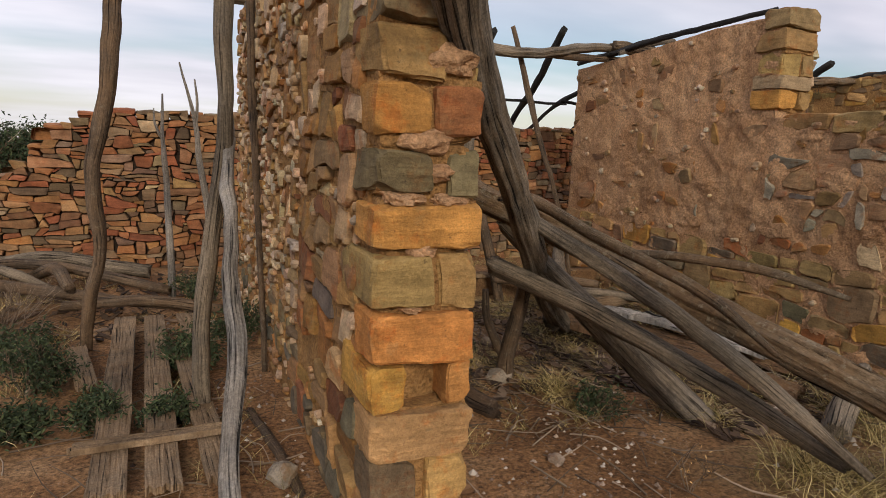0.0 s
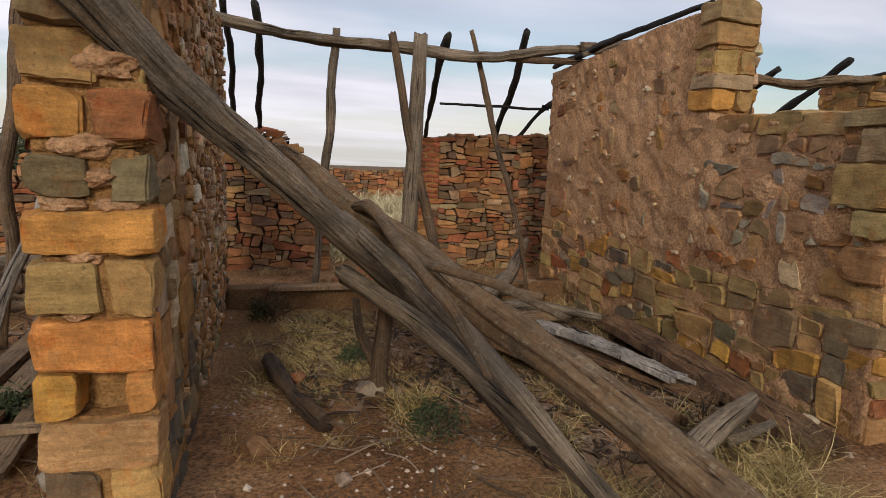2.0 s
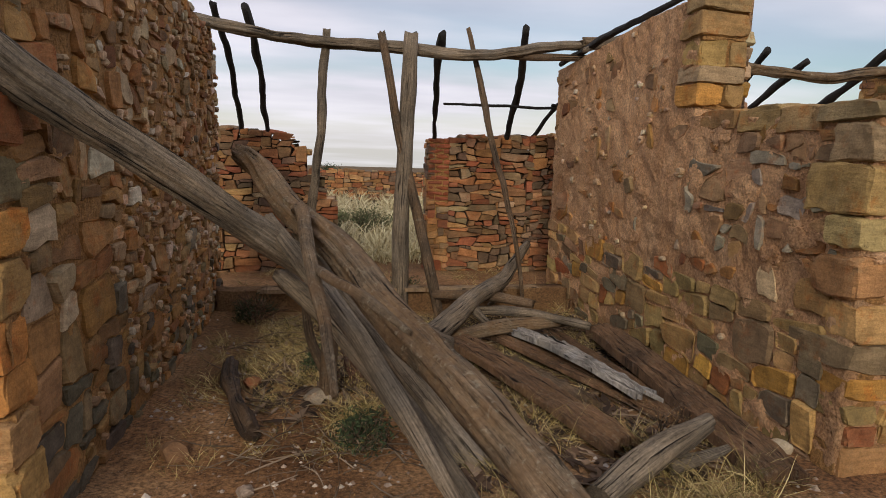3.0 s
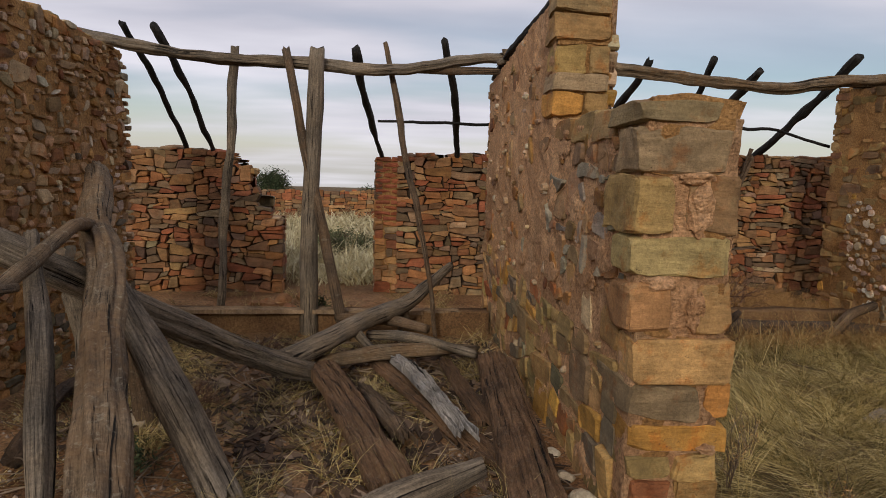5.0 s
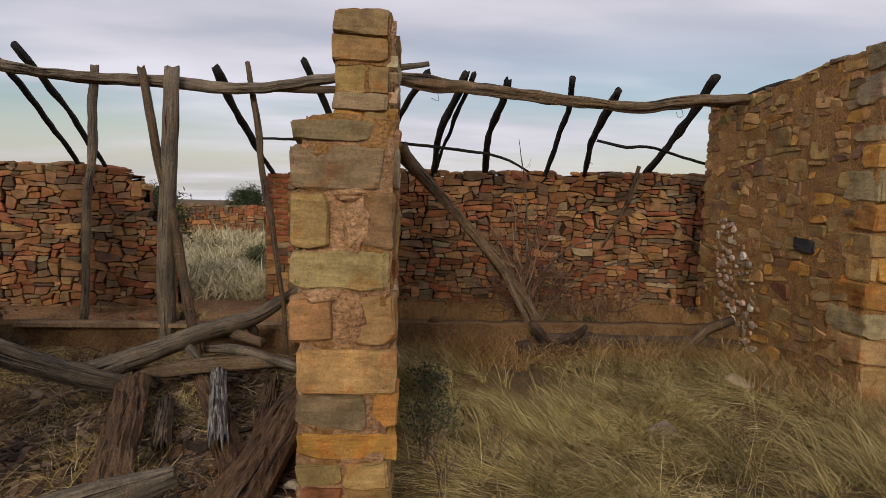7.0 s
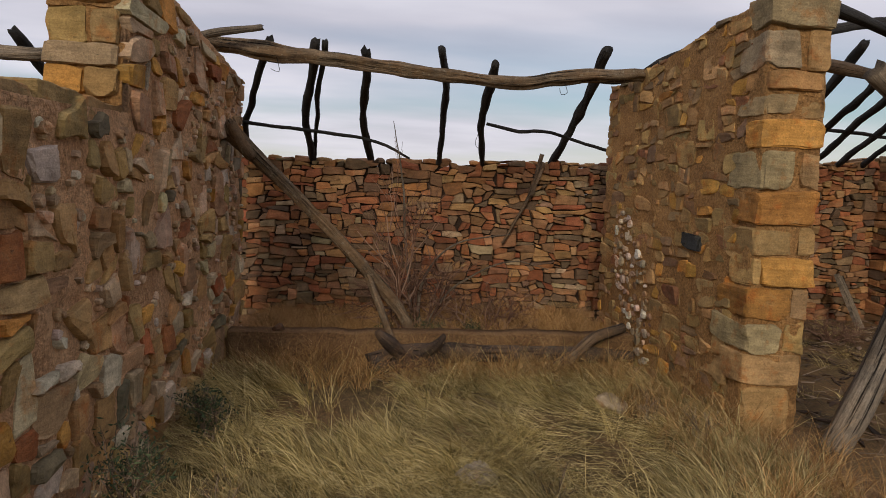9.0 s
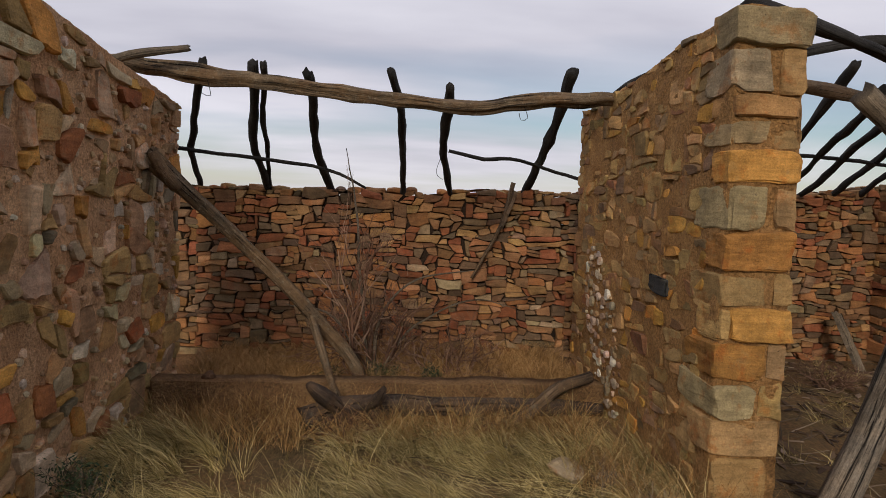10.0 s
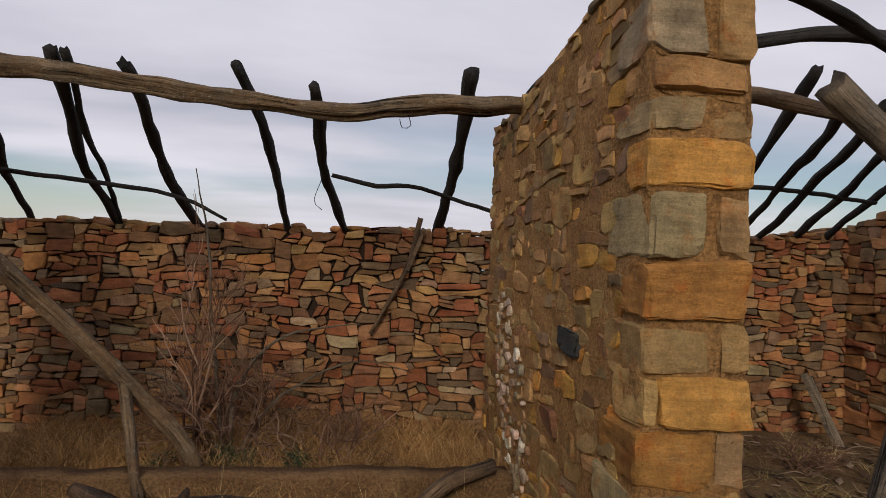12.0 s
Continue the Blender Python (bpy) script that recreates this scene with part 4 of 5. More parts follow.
for k, (x0, z0, x1, z1, r0, r1, mid) in enumerate([
    (1.10, 2.96, 1.09, 1.72, 0.045, 0.04, 0.05), (1.42, 2.95, 1.45, 1.74, 0.05, 0.04, 0.04), (3.52, 2.80, 3.80, 1.68, 0.055, 0.045, -0.03), (4.48, 2.92, 4.86, 1.68, 0.05, 0.055, 0.06),
    (5.86, 2.85, 5.28, 1.80, 0.045, 0.04, -0.10), (6.30, 2.87, 6.08, 1.80, 0.055, 0.05, -0.06), (6.39, 2.86, 6.10, 1.80, 0.035, 0.03, -0.03), (6.78, 2.80, 6.86, 1.82, 0.05, 0.055, -0.06), (7.53, 2.86, 7.76, 1.78, 0.045, 0.045, 0.04), (8.08, 2.75, 8.35, 1.78, 0.055, 0.045, -0.05), (9.24, 2.95, 9.28, 1.88, 0.065, 0.065, 0.05)]):
    rafter(x0, z0, x1, z1, r0, r1, 20 + k, mid)
for pts, s in (([(5.2, 8.0, 2.16, 0.022), (6.2, 8.0, 2.07, 0.02), (6.9, 8.0, 1.97, 0.018), (7.3, 8.05, 1.80, 0.012)], 1), ([(8.2, 8.0, 2.24, 0.018), (8.6, 8.0, 2.18, 0.022), (9.0, 8.0, 2.18, 0.018), (9.75, 8.0, 1.98, 0.02)], 2), ([(3.75, 8.0, 2.12, 0.018), (4.4, 8.0, 2.10, 0.02), (5.3, 8.0, 2.12, 0.02)], 3)):
    limb("batten", pts, BLACK, "thin crooked batten tied across the rafters", "batten", group="battens", seed=40 + s, sides=7, step=0.1, wobble=0.03)

# posts of the first room
limb("post", [(3.08, 6.6, -0.35, 0.10), (3.07, 6.6, 0.7, 0.094), (3.11, 6.62, 1.8, 0.086), (3.15, 6.66, 2.74, 0.075)], GREY, "stout grey split post under the roof pole", "post", seed=50, step=0.1, rough=0.1)
limb("post", [(2.04, 6.92, -0.30, 0.045), (2.13, 6.9, 0.7, 0.045), (2.16, 6.88, 1.5, 0.05), (2.27, 6.87, 2.76, 0.045)], GREY, "slender crooked post under the roof pole", "post", seed=51, step=0.1, wobble=0.07, knots=0.25)
limb("leaning_pole", [(3.48, 6.3, -0.30, 0.05), (3.36, 6.4, 0.3, 0.055), (3.17, 6.55, 1.1, 0.05), (3.02, 6.6, 1.74, 0.048), (2.83, 6.65, 2.72, 0.045)], BROWN, "crooked pole leaning beside the post", "pole", seed=52, step=0.1)
limb("leaning_pole", [(3.84, 7.05, 2.90, 0.028), (4.06, 6.78, 1.90, 0.035), (4.29, 6.45, 0.80, 0.028), (4.42, 6.25, -0.28, 0.02)], BROWN, "thin pole leaning on the roof pole", "pole", seed=53, step=0.1, wobble=0.05, knots=0.2)

# the wood pile in the first room
limb("fallen_log", [(0.78, 1.92, 2.20, 0.095), (1.0, 2.22, 1.93, 0.088), (1.28, 2.55, 1.64, 0.078), (1.62, 2.92, 1.345, 0.076), (2.16, 3.52, 0.84, 0.082), (2.76, 4.20, 0.30, 0.088), (3.26, 4.72, -0.06, 0.08), (3.5, 5.0, -0.2, 0.06)], GREY, "long heavy grey log leaning on the wall end", "log", seed=60, sides=40, step=0.03, rough=0.2)
limb("fallen_log", [(1.58, 5.12, 1.46, 0.075), (1.78, 4.7, 1.36, 0.085), (2.05, 4.0, 1.12, 0.088), (2.35, 3.45, 0.95, 0.09), (2.62, 2.75, 0.72, 0.088), (2.95, 1.95, 0.48, 0.09), (3.25, 1.2, 0.22, 0.095), (3.5, 0.6, -0.02, 0.10)], BARK, "bark-flaked log lying over the wood pile", "log",
     branches=[[(2.1, 3.85, 1.14, 0.036), (2.14, 3.5, 1.16, 0.04), (2.2, 2.9, 1.02, 0.035), (2.28, 2.2, 0.86, 0.028), (2.33, 1.8, 0.69, 0.014)], [(2.25, 2.75, 0.96, 0.024), (2.3, 2.35, 1.0, 0.025), (2.42, 2.0, 1.0, 0.022), (2.58, 1.7, 0.94, 0.012)]], seed=61, sides=40, step=0.03, rough=0.22)
limb("split_log", [(2.03, 3.80, 0.69, 0.085), (2.40, 3.15, 0.50, 0.085), (2.68, 2.45, 0.30, 0.08), (2.93, 1.82, 0.08, 0.06)], GREY, "smooth split log with a sawn end", "log", seed=62, sides=20, step=0.06, flat=0.7, rough=0.2)
limb("fallen_log", [(1.95, 3.45, 1.12, 0.04), (2.34, 2.75, 0.78, 0.046), (2.64, 2.15, 0.44, 0.045), (2.88, 1.68, 0.10, 0.02)], GREY, "slender twisted log in the wood pile", "log", seed=63, sides=18, step=0.06, rough=0.25)
limb("fallen_log", [(2.12, 3.85, 0.98, 0.05), (2.5, 3.5, 0.52, 0.085), (2.85, 3.2, 0.14, 0.1), (3.15, 2.9, -0.2, 0.1)], GREY, "deeply fissured grey log", "log", seed=64, sides=22, step=0.05, rough=0.3)
limb("forked_branch", [(3.05, 4.55, 0.02, 0.09), (3.35, 5.0, 0.06, 0.09), (3.7, 5.6, 0.13, 0.085), (4.1, 6.1, 0.18, 0.08), (4.35, 6.5, 0.30, 0.06), (4.62, 6.9, 0.46, 0.04)], GREY, "smooth grey curved branch on the ground", "branch", branches=[[(4.05, 6.05, 0.16, 0.05), (4.1, 6.2, 0.0, 0.045), (4.05, 6.35, -0.15, 0.03)], [(3.6, 5.45, 0.1, 0.05), (3.75, 5.4, -0.05, 0.04), (3.9, 5.3, -0.15, 0.02)]], seed=65, sides=14, step=0.06)
limb("charred_pole", [(1.52, 4.75, -0.18, 0.04), (1.60, 4.3, -0.14, 0.055), (1.72, 3.85, -0.16, 0.05), (1.86, 3.32, -0.14, 0.066)], CHARRED, "charred pole lying on bare earth", "pole", seed=66, sides=18, step=0.05, rough=0.35, knots=0.3, wobble=0.04)

# the prop in the second room
limb("leaning_prop", [(5.50, 6.55, 1.98, 0.08), (5.75, 6.62, 1.74, 0.062), (6.1, 6.75, 1.40, 0.055), (6.7, 7.0, 0.75, 0.052), (7.22, 7.2, 0.12, 0.056), (7.35, 7.25, -0.2, 0.06)], BARK, "rough brown forked trunk leaning on the wall", "trunk",
     branches=[[(5.75, 6.6, 1.72, 0.06), (5.65, 6.5, 1.88, 0.055), (5.6, 6.45, 2.0, 0.045)], [(6.85, 7.05, 0.55, 0.045), (7.05, 6.7, 0.12, 0.04), (7.25, 6.35, -0.24, 0.035)]], seed=70, sides=20, step=0.05, rough=0.32)

# dark strip of old roofing left on the middle wall, and a broken beam on the eastern one
limb("roof_edge_strip", [(5.12, 7.5, 2.62, 0.03), (5.10, 6.6, 2.69, 0.035), (5.10, 5.6, 2.76, 0.03), (5.12, 4.45, 2.83, 0.025)], BLACK, "dark rotten strip along the wall top", "roof edge", seed=80, sides=8, step=0.09, rough=0.3, wobble=0.02)
limb("broken_beam", [(9.72, 4.82, 2.98, 0.05), (10.1, 4.95, 2.95, 0.055), (10.6, 5.05, 2.85, 0.05), (11.3, 5.3, 2.74, 0.045)], BLACK, "broken dark beam on the wall end", "beam", seed=81, sides=10, step=0.08, rough=0.25)
limb("roof_edge_strip", [(9.66, 7.1, 2.72, 0.03), (9.66, 6.6, 2.76, 0.04), (9.7, 6.2, 2.80, 0.03)], BLACK, "dark rotten strip along the wall top", "roof edge", seed=82, sides=8, step=0.08, rough=0.3)

# the third room
limb("wall_plate", [(9.9, 6.8, 2.80, 0.06), (11.3, 6.8, 2.88, 0.065), (11.8, 6.8, 2.86, 0.07), (12.5, 6.8, 2.80, 0.06), (14.2, 6.8, 2.84, 0.06)], BROWN, "long crooked pole across the third room", "beam", seed=83, step=0.1, wobble=0.03)
limb("wall_plate", [(9.75, 6.0, 2.80, 0.05), (10.8, 6.05, 3.0, 0.05), (12.0, 6.2, 3.20, 0.055), (14.2, 6.4, 3.0, 0.05)], BLACK, "dark pole above the third room", "beam", seed=84, step=0.12)
for k, (x0, z0, x1, z1) in enumerate([(11.95, 3.14, 12.25, 1.92), (12.25, 2.92, 12.65, 1.92), (12.55, 2.90, 12.95, 1.95), (12.95, 2.92, 13.4, 1.95), (13.4, 2.92, 13.8, 1.98), (10.9, 2.98, 11.3, 1.9)]):
    rafter(x0, z0, x1, z1, 0.055, 0.045, 85 + k, 0.04, 6.75)
limb("batten", [(11.2, 8.0, 2.34, 0.02), (12.4, 8.0, 2.34, 0.022), (13.6, 8.0, 2.28, 0.02)], BLACK, "thin crooked batten tied across the rafters", "batten", group="battens", seed=92, sides=7, step=0.1, wobble=0.03)
limb("tree_trunk", [(10.16, 4.45, -0.30, 0.10), (10.52, 4.55, 0.25, 0.10), (11.02, 4.85, 0.95, 0.10), (11.42, 5.2, 1.75, 0.10), (11.56, 5.45, 2.3, 0.10), (11.75, 5.7, 2.95, 0.08)], GREY, "pale forked tree trunk leaning by the wall", "trunk", branches=[[(11.45, 5.4, 2.2, 0.09), (11.25, 5.5, 2.45, 0.09), (11.05, 5.5, 2.6, 0.085)]], seed=93, sides=14, step=0.07)


def board(name, p0, p1, width, thick, mat, label, seed, bow=0.0, arch=0.0, rough=0.008, ragged=0.05, roll=0.0, category="plank", nx=44, ny=18):
    """A plank or slab of bark: broken ends, a split edge, bowed along and arched across."""
    p0, p1 = Vector(p0), Vector(p1)
    d = p1 - p0
    length = d.length
    d.normalize()
    s = d.cross(Vector((math.sin(radians(roll)), 0, math.cos(radians(roll))))).normalized()
    u = s.cross(d)
    verts, uv, faces = [], [], []
    for side in (0, 1):
        for i in range(nx + 1):
            for j in range(ny + 1):
                t, w = i / nx, j / ny - 0.5
                off = ragged * noise.noise((w * 7, seed, 1.0)) * (1 if i == nx else -1 if i == 0 else 0) * 2
                edge = width * (1 + 0.12 * noise.noise((t * 5, seed, 2.0 if w < 0 else 4.0)))
                lift = bow * 4 * t * (1 - t) + arch * (0.25 - w * w) * 4
                skin = rough * (1.2 * noise.noise((w * 9, t * length * 2.0, seed)) - 1.6 * max(0.0, 0.35 - abs(noise.noise((w * 14, t * length * 3.0, seed + 3))) * 3) + 0.8 * noise.noise((w * 30, t * length * 9, seed)))
                verts.append(p0 + d * (t * length + off) + s * (w * edge) + u * (lift + (thick + skin if side == 0 else 0.0)))
                uv.append((w + 0.5, t * length + seed * 1.7))
    m = (nx + 1) * (ny + 1)
    at = lambda i, j, side: side * m + i * (ny + 1) + j
    for i in range(nx):
        for j in range(ny):
            faces.append((at(i, j, 0), at(i, j + 1, 0), at(i + 1, j + 1, 0), at(i + 1, j, 0)))
            faces.append((at(i, j, 1), at(i + 1, j, 1), at(i + 1, j + 1, 1), at(i, j + 1, 1)))
        for j, flip in ((0, 0), (ny, 1)):
            f = (at(i, j, 0), at(i + 1, j, 0), at(i + 1, j, 1), at(i, j, 1))
            faces.append(f[::-1] if flip else f)
    for j in range(ny):
        for i, flip in ((0, 1), (nx, 0)):
            f = (at(i, j, 0), at(i, j + 1, 0), at(i, j + 1, 1), at(i, j, 1))
            faces.append(f if not flip else f[::-1])
    g = Geo()
    g.add([Vector(v) for v in verts], [f[::-1] for f in faces], uv=uv)
    return tagged(part(name, g, mat, None, "", False, p0), label, category)


WHITE = wood_material("flaked_white_paint", (0.05, 0.038, 0.03), (0.52, 0.47, 0.41))
board("bark_slab", (3.42, 4.85, -0.12), (4.0, 2.9, -0.16), 0.24, 0.06, SLAB, "thick slab of furrowed brown bark", 1, 0.02, 0.04, 0.02, category="bark")
board("bark_slab", (4.86, 5.2, -0.16), (4.68, 2.4, -0.16), 0.30, 0.07, SLAB, "long rotten bark slab beside the wall", 2, 0.03, 0.05, 0.022, category="bark", nx=60)
board("painted_board", (4.02, 5.1, -0.12), (4.42, 3.55, -0.10), 0.13, 0.04, WHITE, "rotten board with flaking white paint", 3, 0.04, 0.03, 0.035, 0.16)
board("bark_slab", (3.85, 5.3, -0.18), (4.6, 3.3, -0.18), 0.2, 0.03, SLAB, "rotten bark slab in the litter", 4, 0.0, 0.02, 0.02, category="bark")
board("bark_slab", (3.75, 4.6, -0.2), (4.05, 3.6, -0.17), 0.12, 0.04, BROWN, "splintered dark slab of bark", 5, 0.02, 0.03, 0.02, 0.1, category="bark")
board("bark_slab", (4.45, 5.3, -0.2), (4.62, 3.9, -0.19), 0.13, 0.03, SLAB, "narrow strip of rotten bark", 6, 0.0, 0.02, 0.015, 0.1, category="bark")
limb("splintered_log", [(3.6, 2.35, -0.12, 0.08), (4.0, 2.55, 0.0, 0.085), (4.42, 2.75, 0.08, 0.05)], GREY, "splintered grey end of a log", "log", branches=[[(4.1, 2.58, -0.08, 0.05), (4.45, 2.6, 0.0, 0.02)]], seed=100, step=0.05, rough=0.3)
limb("bark_log", [(3.35, 5.0, -0.1, 0.08), (3.9, 5.2, -0.05, 0.09), (4.4, 5.35, -0.06, 0.08), (4.75, 5.5, -0.1, 0.05)], BARK, "dark bark-covered log across the pile", "log", seed=101, step=0.06, rough=0.25, flat=0.7)
limb("bark_log", [(3.75, 5.75, -0.05, 0.05), (4.2, 5.45, 0.0, 0.05), (4.7, 5.1, -0.04, 0.035)], GREY, "weathered grey log across the pile", "log", seed=102, step=0.07, rough=0.2)
limb("bark_log", [(3.4, 6.35, -0.02, 0.05), (3.9, 5.95, 0.06, 0.05), (4.3, 5.6, 0.05, 0.04)], BROWN, "broken dark branch by the kerb", "branch", seed=103, step=0.07, rough=0.2)
limb("dead_stump", [(2.32, 4.05, -0.35, 0.09), (2.30, 4.0, 0.0, 0.06), (2.30, 3.86, 0.45, 0.05), (2.3, 3.72, 0.8, 0.045)], BROWN, "dark dead stump under the wood pile", "stump", branches=[[(2.31, 4.02, -0.1, 0.045), (2.18, 4.1, 0.2, 0.035), (2.14, 4.1, 0.45, 0.025)]], seed=104, step=0.06, rough=0.25)
board("kerb_board", (1.6, 6.55, -0.03), (3.3, 6.6, -0.03), 0.16, 0.045, PLANK, "weathered board along the kerb", 7, 0.0)
board("kerb_board", (3.4, 6.62, -0.04), (4.7, 6.7, -0.05), 0.15, 0.04, PLANK, "weathered board along the kerb", 8, 0.0)
board("loose_plank", (13.45, 8.25, -0.24), (13.30, 8.55, 0.42), 0.16, 0.04, GREY, "short grey plank leaning on rubble", 9)

limb("leaning_stick", [(9.08, 8.72, 1.95, 0.03), (8.95, 8.78, 1.4, 0.025), (8.62, 8.8, 0.75, 0.018)], BROWN, "dark stick leaning on the back wall", "stick", seed=109, sides=8)
board("dark_slab", (8.95, 8.83, 1.42), (9.1, 8.83, 1.82), 0.2, 0.04, BROWN, "dark wedge of wood on the back wall", 12, roll=90, category="slab")

# second room: logs against the kerb
limb("fallen_log", [(6.9, 6.15, -0.15, 0.10), (7.3, 6.3, -0.10, 0.10), (8.0, 6.36, -0.10, 0.085), (8.8, 6.36, -0.10, 0.075), (9.5, 6.4, -0.13, 0.05)], CHARRED, "dark log lying against the kerb", "log", branches=[[(7.2, 6.25, -0.1, 0.07), (7.05, 6.05, 0.1, 0.06), (6.95, 5.98, 0.2, 0.03)], [(7.35, 6.3, -0.1, 0.06), (7.5, 6.1, 0.05, 0.05), (7.55, 6.0, 0.16, 0.025)]], seed=110, rough=0.25, step=0.06)
limb("bent_branch", [(8.55, 6.25, -0.24, 0.05), (8.85, 6.32, -0.1, 0.06), (9.1, 6.42, 0.06, 0.06), (9.42, 6.5, 0.14, 0.05)], BROWN, "bent brown branch propped on the kerb", "branch", seed=111, rough=0.2, step=0.06)

# ---- the yard ----
limb("pole", [(-0.63, 5.6, -0.35, 0.05), (-0.56, 5.58, 0.15, 0.05), (-0.48, 5.58, 0.55, 0.052), (-0.50, 5.58, 1.15, 0.055), (-0.33, 5.58, 2.42, 0.06), (-0.25, 5.6, 3.1, 0.05)], BROWN, "tall dark crooked pole standing in the yard", "pole", seed=120, step=0.08, wobble=0.05, knots=0.2, rough=0.22)
limb("pole", [(0.18, 3.95, -0.3, 0.045), (0.18, 3.97, 0.1, 0.05), (0.28, 4.12, 1.25, 0.05), (0.32, 4.2, 2.3, 0.05), (0.36, 4.3, 3.1, 0.045)], GREY, "tall grey pole standing in the yard", "pole", seed=121, step=0.08, wobble=0.06, knots=0.2, rough=0.22)
limb("leaning_pole", [(0.20, 1.75, -0.22, 0.035), (0.22, 2.28, 0.18, 0.036), (0.27, 3.1, 0.72, 0.036), (0.33, 4.0, 1.3, 0.034), (0.39, 4.75, 1.78, 0.03)], BONE, "slender grey pole leaning on another", "pole", seed=122, step=0.06, wobble=0.07, knots=0.25, rough=0.22)
limb("dead_sapling", [(0.03, 7.2, -0.3, 0.04), (0.02, 7.2, 0.4, 0.038), (0.0, 7.2, 0.95, 0.033), (-0.03, 7.2, 1.45, 0.02), (-0.02, 7.2, 1.85, 0.008)], BONE, "bleached dead sapling with a forked tip", "sapling", branches=[[(-0.03, 7.2, 1.4, 0.015), (-0.09, 7.2, 1.55, 0.012), (-0.10, 7.2, 1.7, 0.006)]], seed=123, step=0.08)
limb("dead_sapling", [(0.43, 7.0, -0.3, 0.035), (0.39, 7.0, 0.6, 0.035), (0.31, 7.0, 1.2, 0.03), (0.27, 7.0, 1.6, 0.022), (0.14, 7.0, 2.15, 0.008)], BONE, "bleached dead sapling with a forked tip", "sapling", branches=[[(0.28, 7.0, 1.5, 0.018), (0.30, 7.0, 1.75, 0.014), (0.28, 7.0, 2.0, 0.007)]], seed=124, step=0.08)
limb("leaning_stick", [(0.665, 5.75, 2.75, 0.03), (0.655, 5.6, 2.3, 0.032), (0.66, 5.45, 1.44, 0.03), (0.66, 5.05, 0.5, 0.025), (0.64, 4.7, -0.25, 0.02)], BROWN, "dark stick leaning on the wall face", "stick", seed=125, step=0.1)
for k, (a, b, w, lab) in enumerate([((-0.36, 6.15, -0.19), (-0.28, 2.95, -0.13), 0.17, "long sawn plank lying on the earth"), ((-0.13, 6.15, -0.19), (-0.04, 2.95, -0.13), 0.16, "long sawn plank lying on the earth"), ((0.10, 4.9, -0.18), (0.22, 2.95, -0.13), 0.14, "cracked plank lying on the earth"), ((-0.66, 5.4, -0.2), (-0.50, 4.5, -0.19), 0.13, "short plank lying on the earth"), ((-0.45, 3.42, -0.10), (0.32, 3.46, -0.10), 0.085, "narrow plank laid across the others"), ((0.12, 6.2, -0.2), (0.20, 5.4, -0.2), 0.14, "short plank lying on the earth")]):
    tagged(board("plank", a, b, w, 0.035, PLANK, lab, 20 + k, 0.0, 0.0, 0.004, 0.03), group="planks in the yard")
for k, pts in enumerate([[(-2.1, 8.35, -0.1, 0.07), (-1.2, 8.1, 0.02, 0.08), (-0.2, 7.75, -0.08, 0.08)], [(-2.4, 7.6, -0.1, 0.06), (-1.3, 7.55, 0.06, 0.06), (0.0, 7.1, -0.15, 0.05)], [(-2.2, 7.2, 0.05, 0.05), (-1.2, 6.9, -0.05, 0.05), (0.1, 6.5, -0.18, 0.045)], [(-0.9, 6.6, -0.15, 0.05), (-0.2, 6.55, -0.12, 0.055), (0.5, 6.3, -0.18, 0.04)], [(-1.4, 7.9, -0.2, 0.06), (-1.05, 7.2, 0.1, 0.06), (-0.85, 6.7, 0.0, 0.05)], [(-2.6, 8.0, 0.1, 0.05), (-1.6, 7.3, 0.12, 0.05), (-0.9, 7.0, -0.15, 0.04)], [(0.45, 3.9, -0.2, 0.025), (0.52, 3.3, -0.18, 0.03), (0.55, 2.7, -0.2, 0.03)], [(0.35, 2.3, -0.16, 0.04), (0.6, 2.15, -0.12, 0.045), (0.75, 2.08, -0.15, 0.03)]]):
    limb("fallen_pole", pts, (GREY, BROWN, BROWN, BROWN, BROWN, GREY, BROWN, BROWN)[k], "weathered pole in the heap by the yard wall", "pole", group="poles in the yard", seed=130 + k, sides=9, step=0.1, wobble=0.03)


for k, pts in enumerate([[(8.75, 6.73, 2.56, 0.003), (8.78, 6.72, 2.46, 0.003), (8.72, 6.72, 2.44, 0.003), (8.70, 6.72, 2.5, 0.003)], [(8.12, 7.9, 2.2, 0.003), (8.06, 7.9, 2.0, 0.003), (8.13, 7.9, 1.92, 0.003)], [(5.95, 6.74, 2.66, 0.003), (5.98, 6.73, 2.52, 0.003), (5.9, 6.73, 2.54, 0.003)]]):
    limb("wire", pts, BLACK, "thin rusty wire hanging from a roof pole", "wire", group="wires", seed=150 + k, sides=5, step=0.03, wobble=0.0)

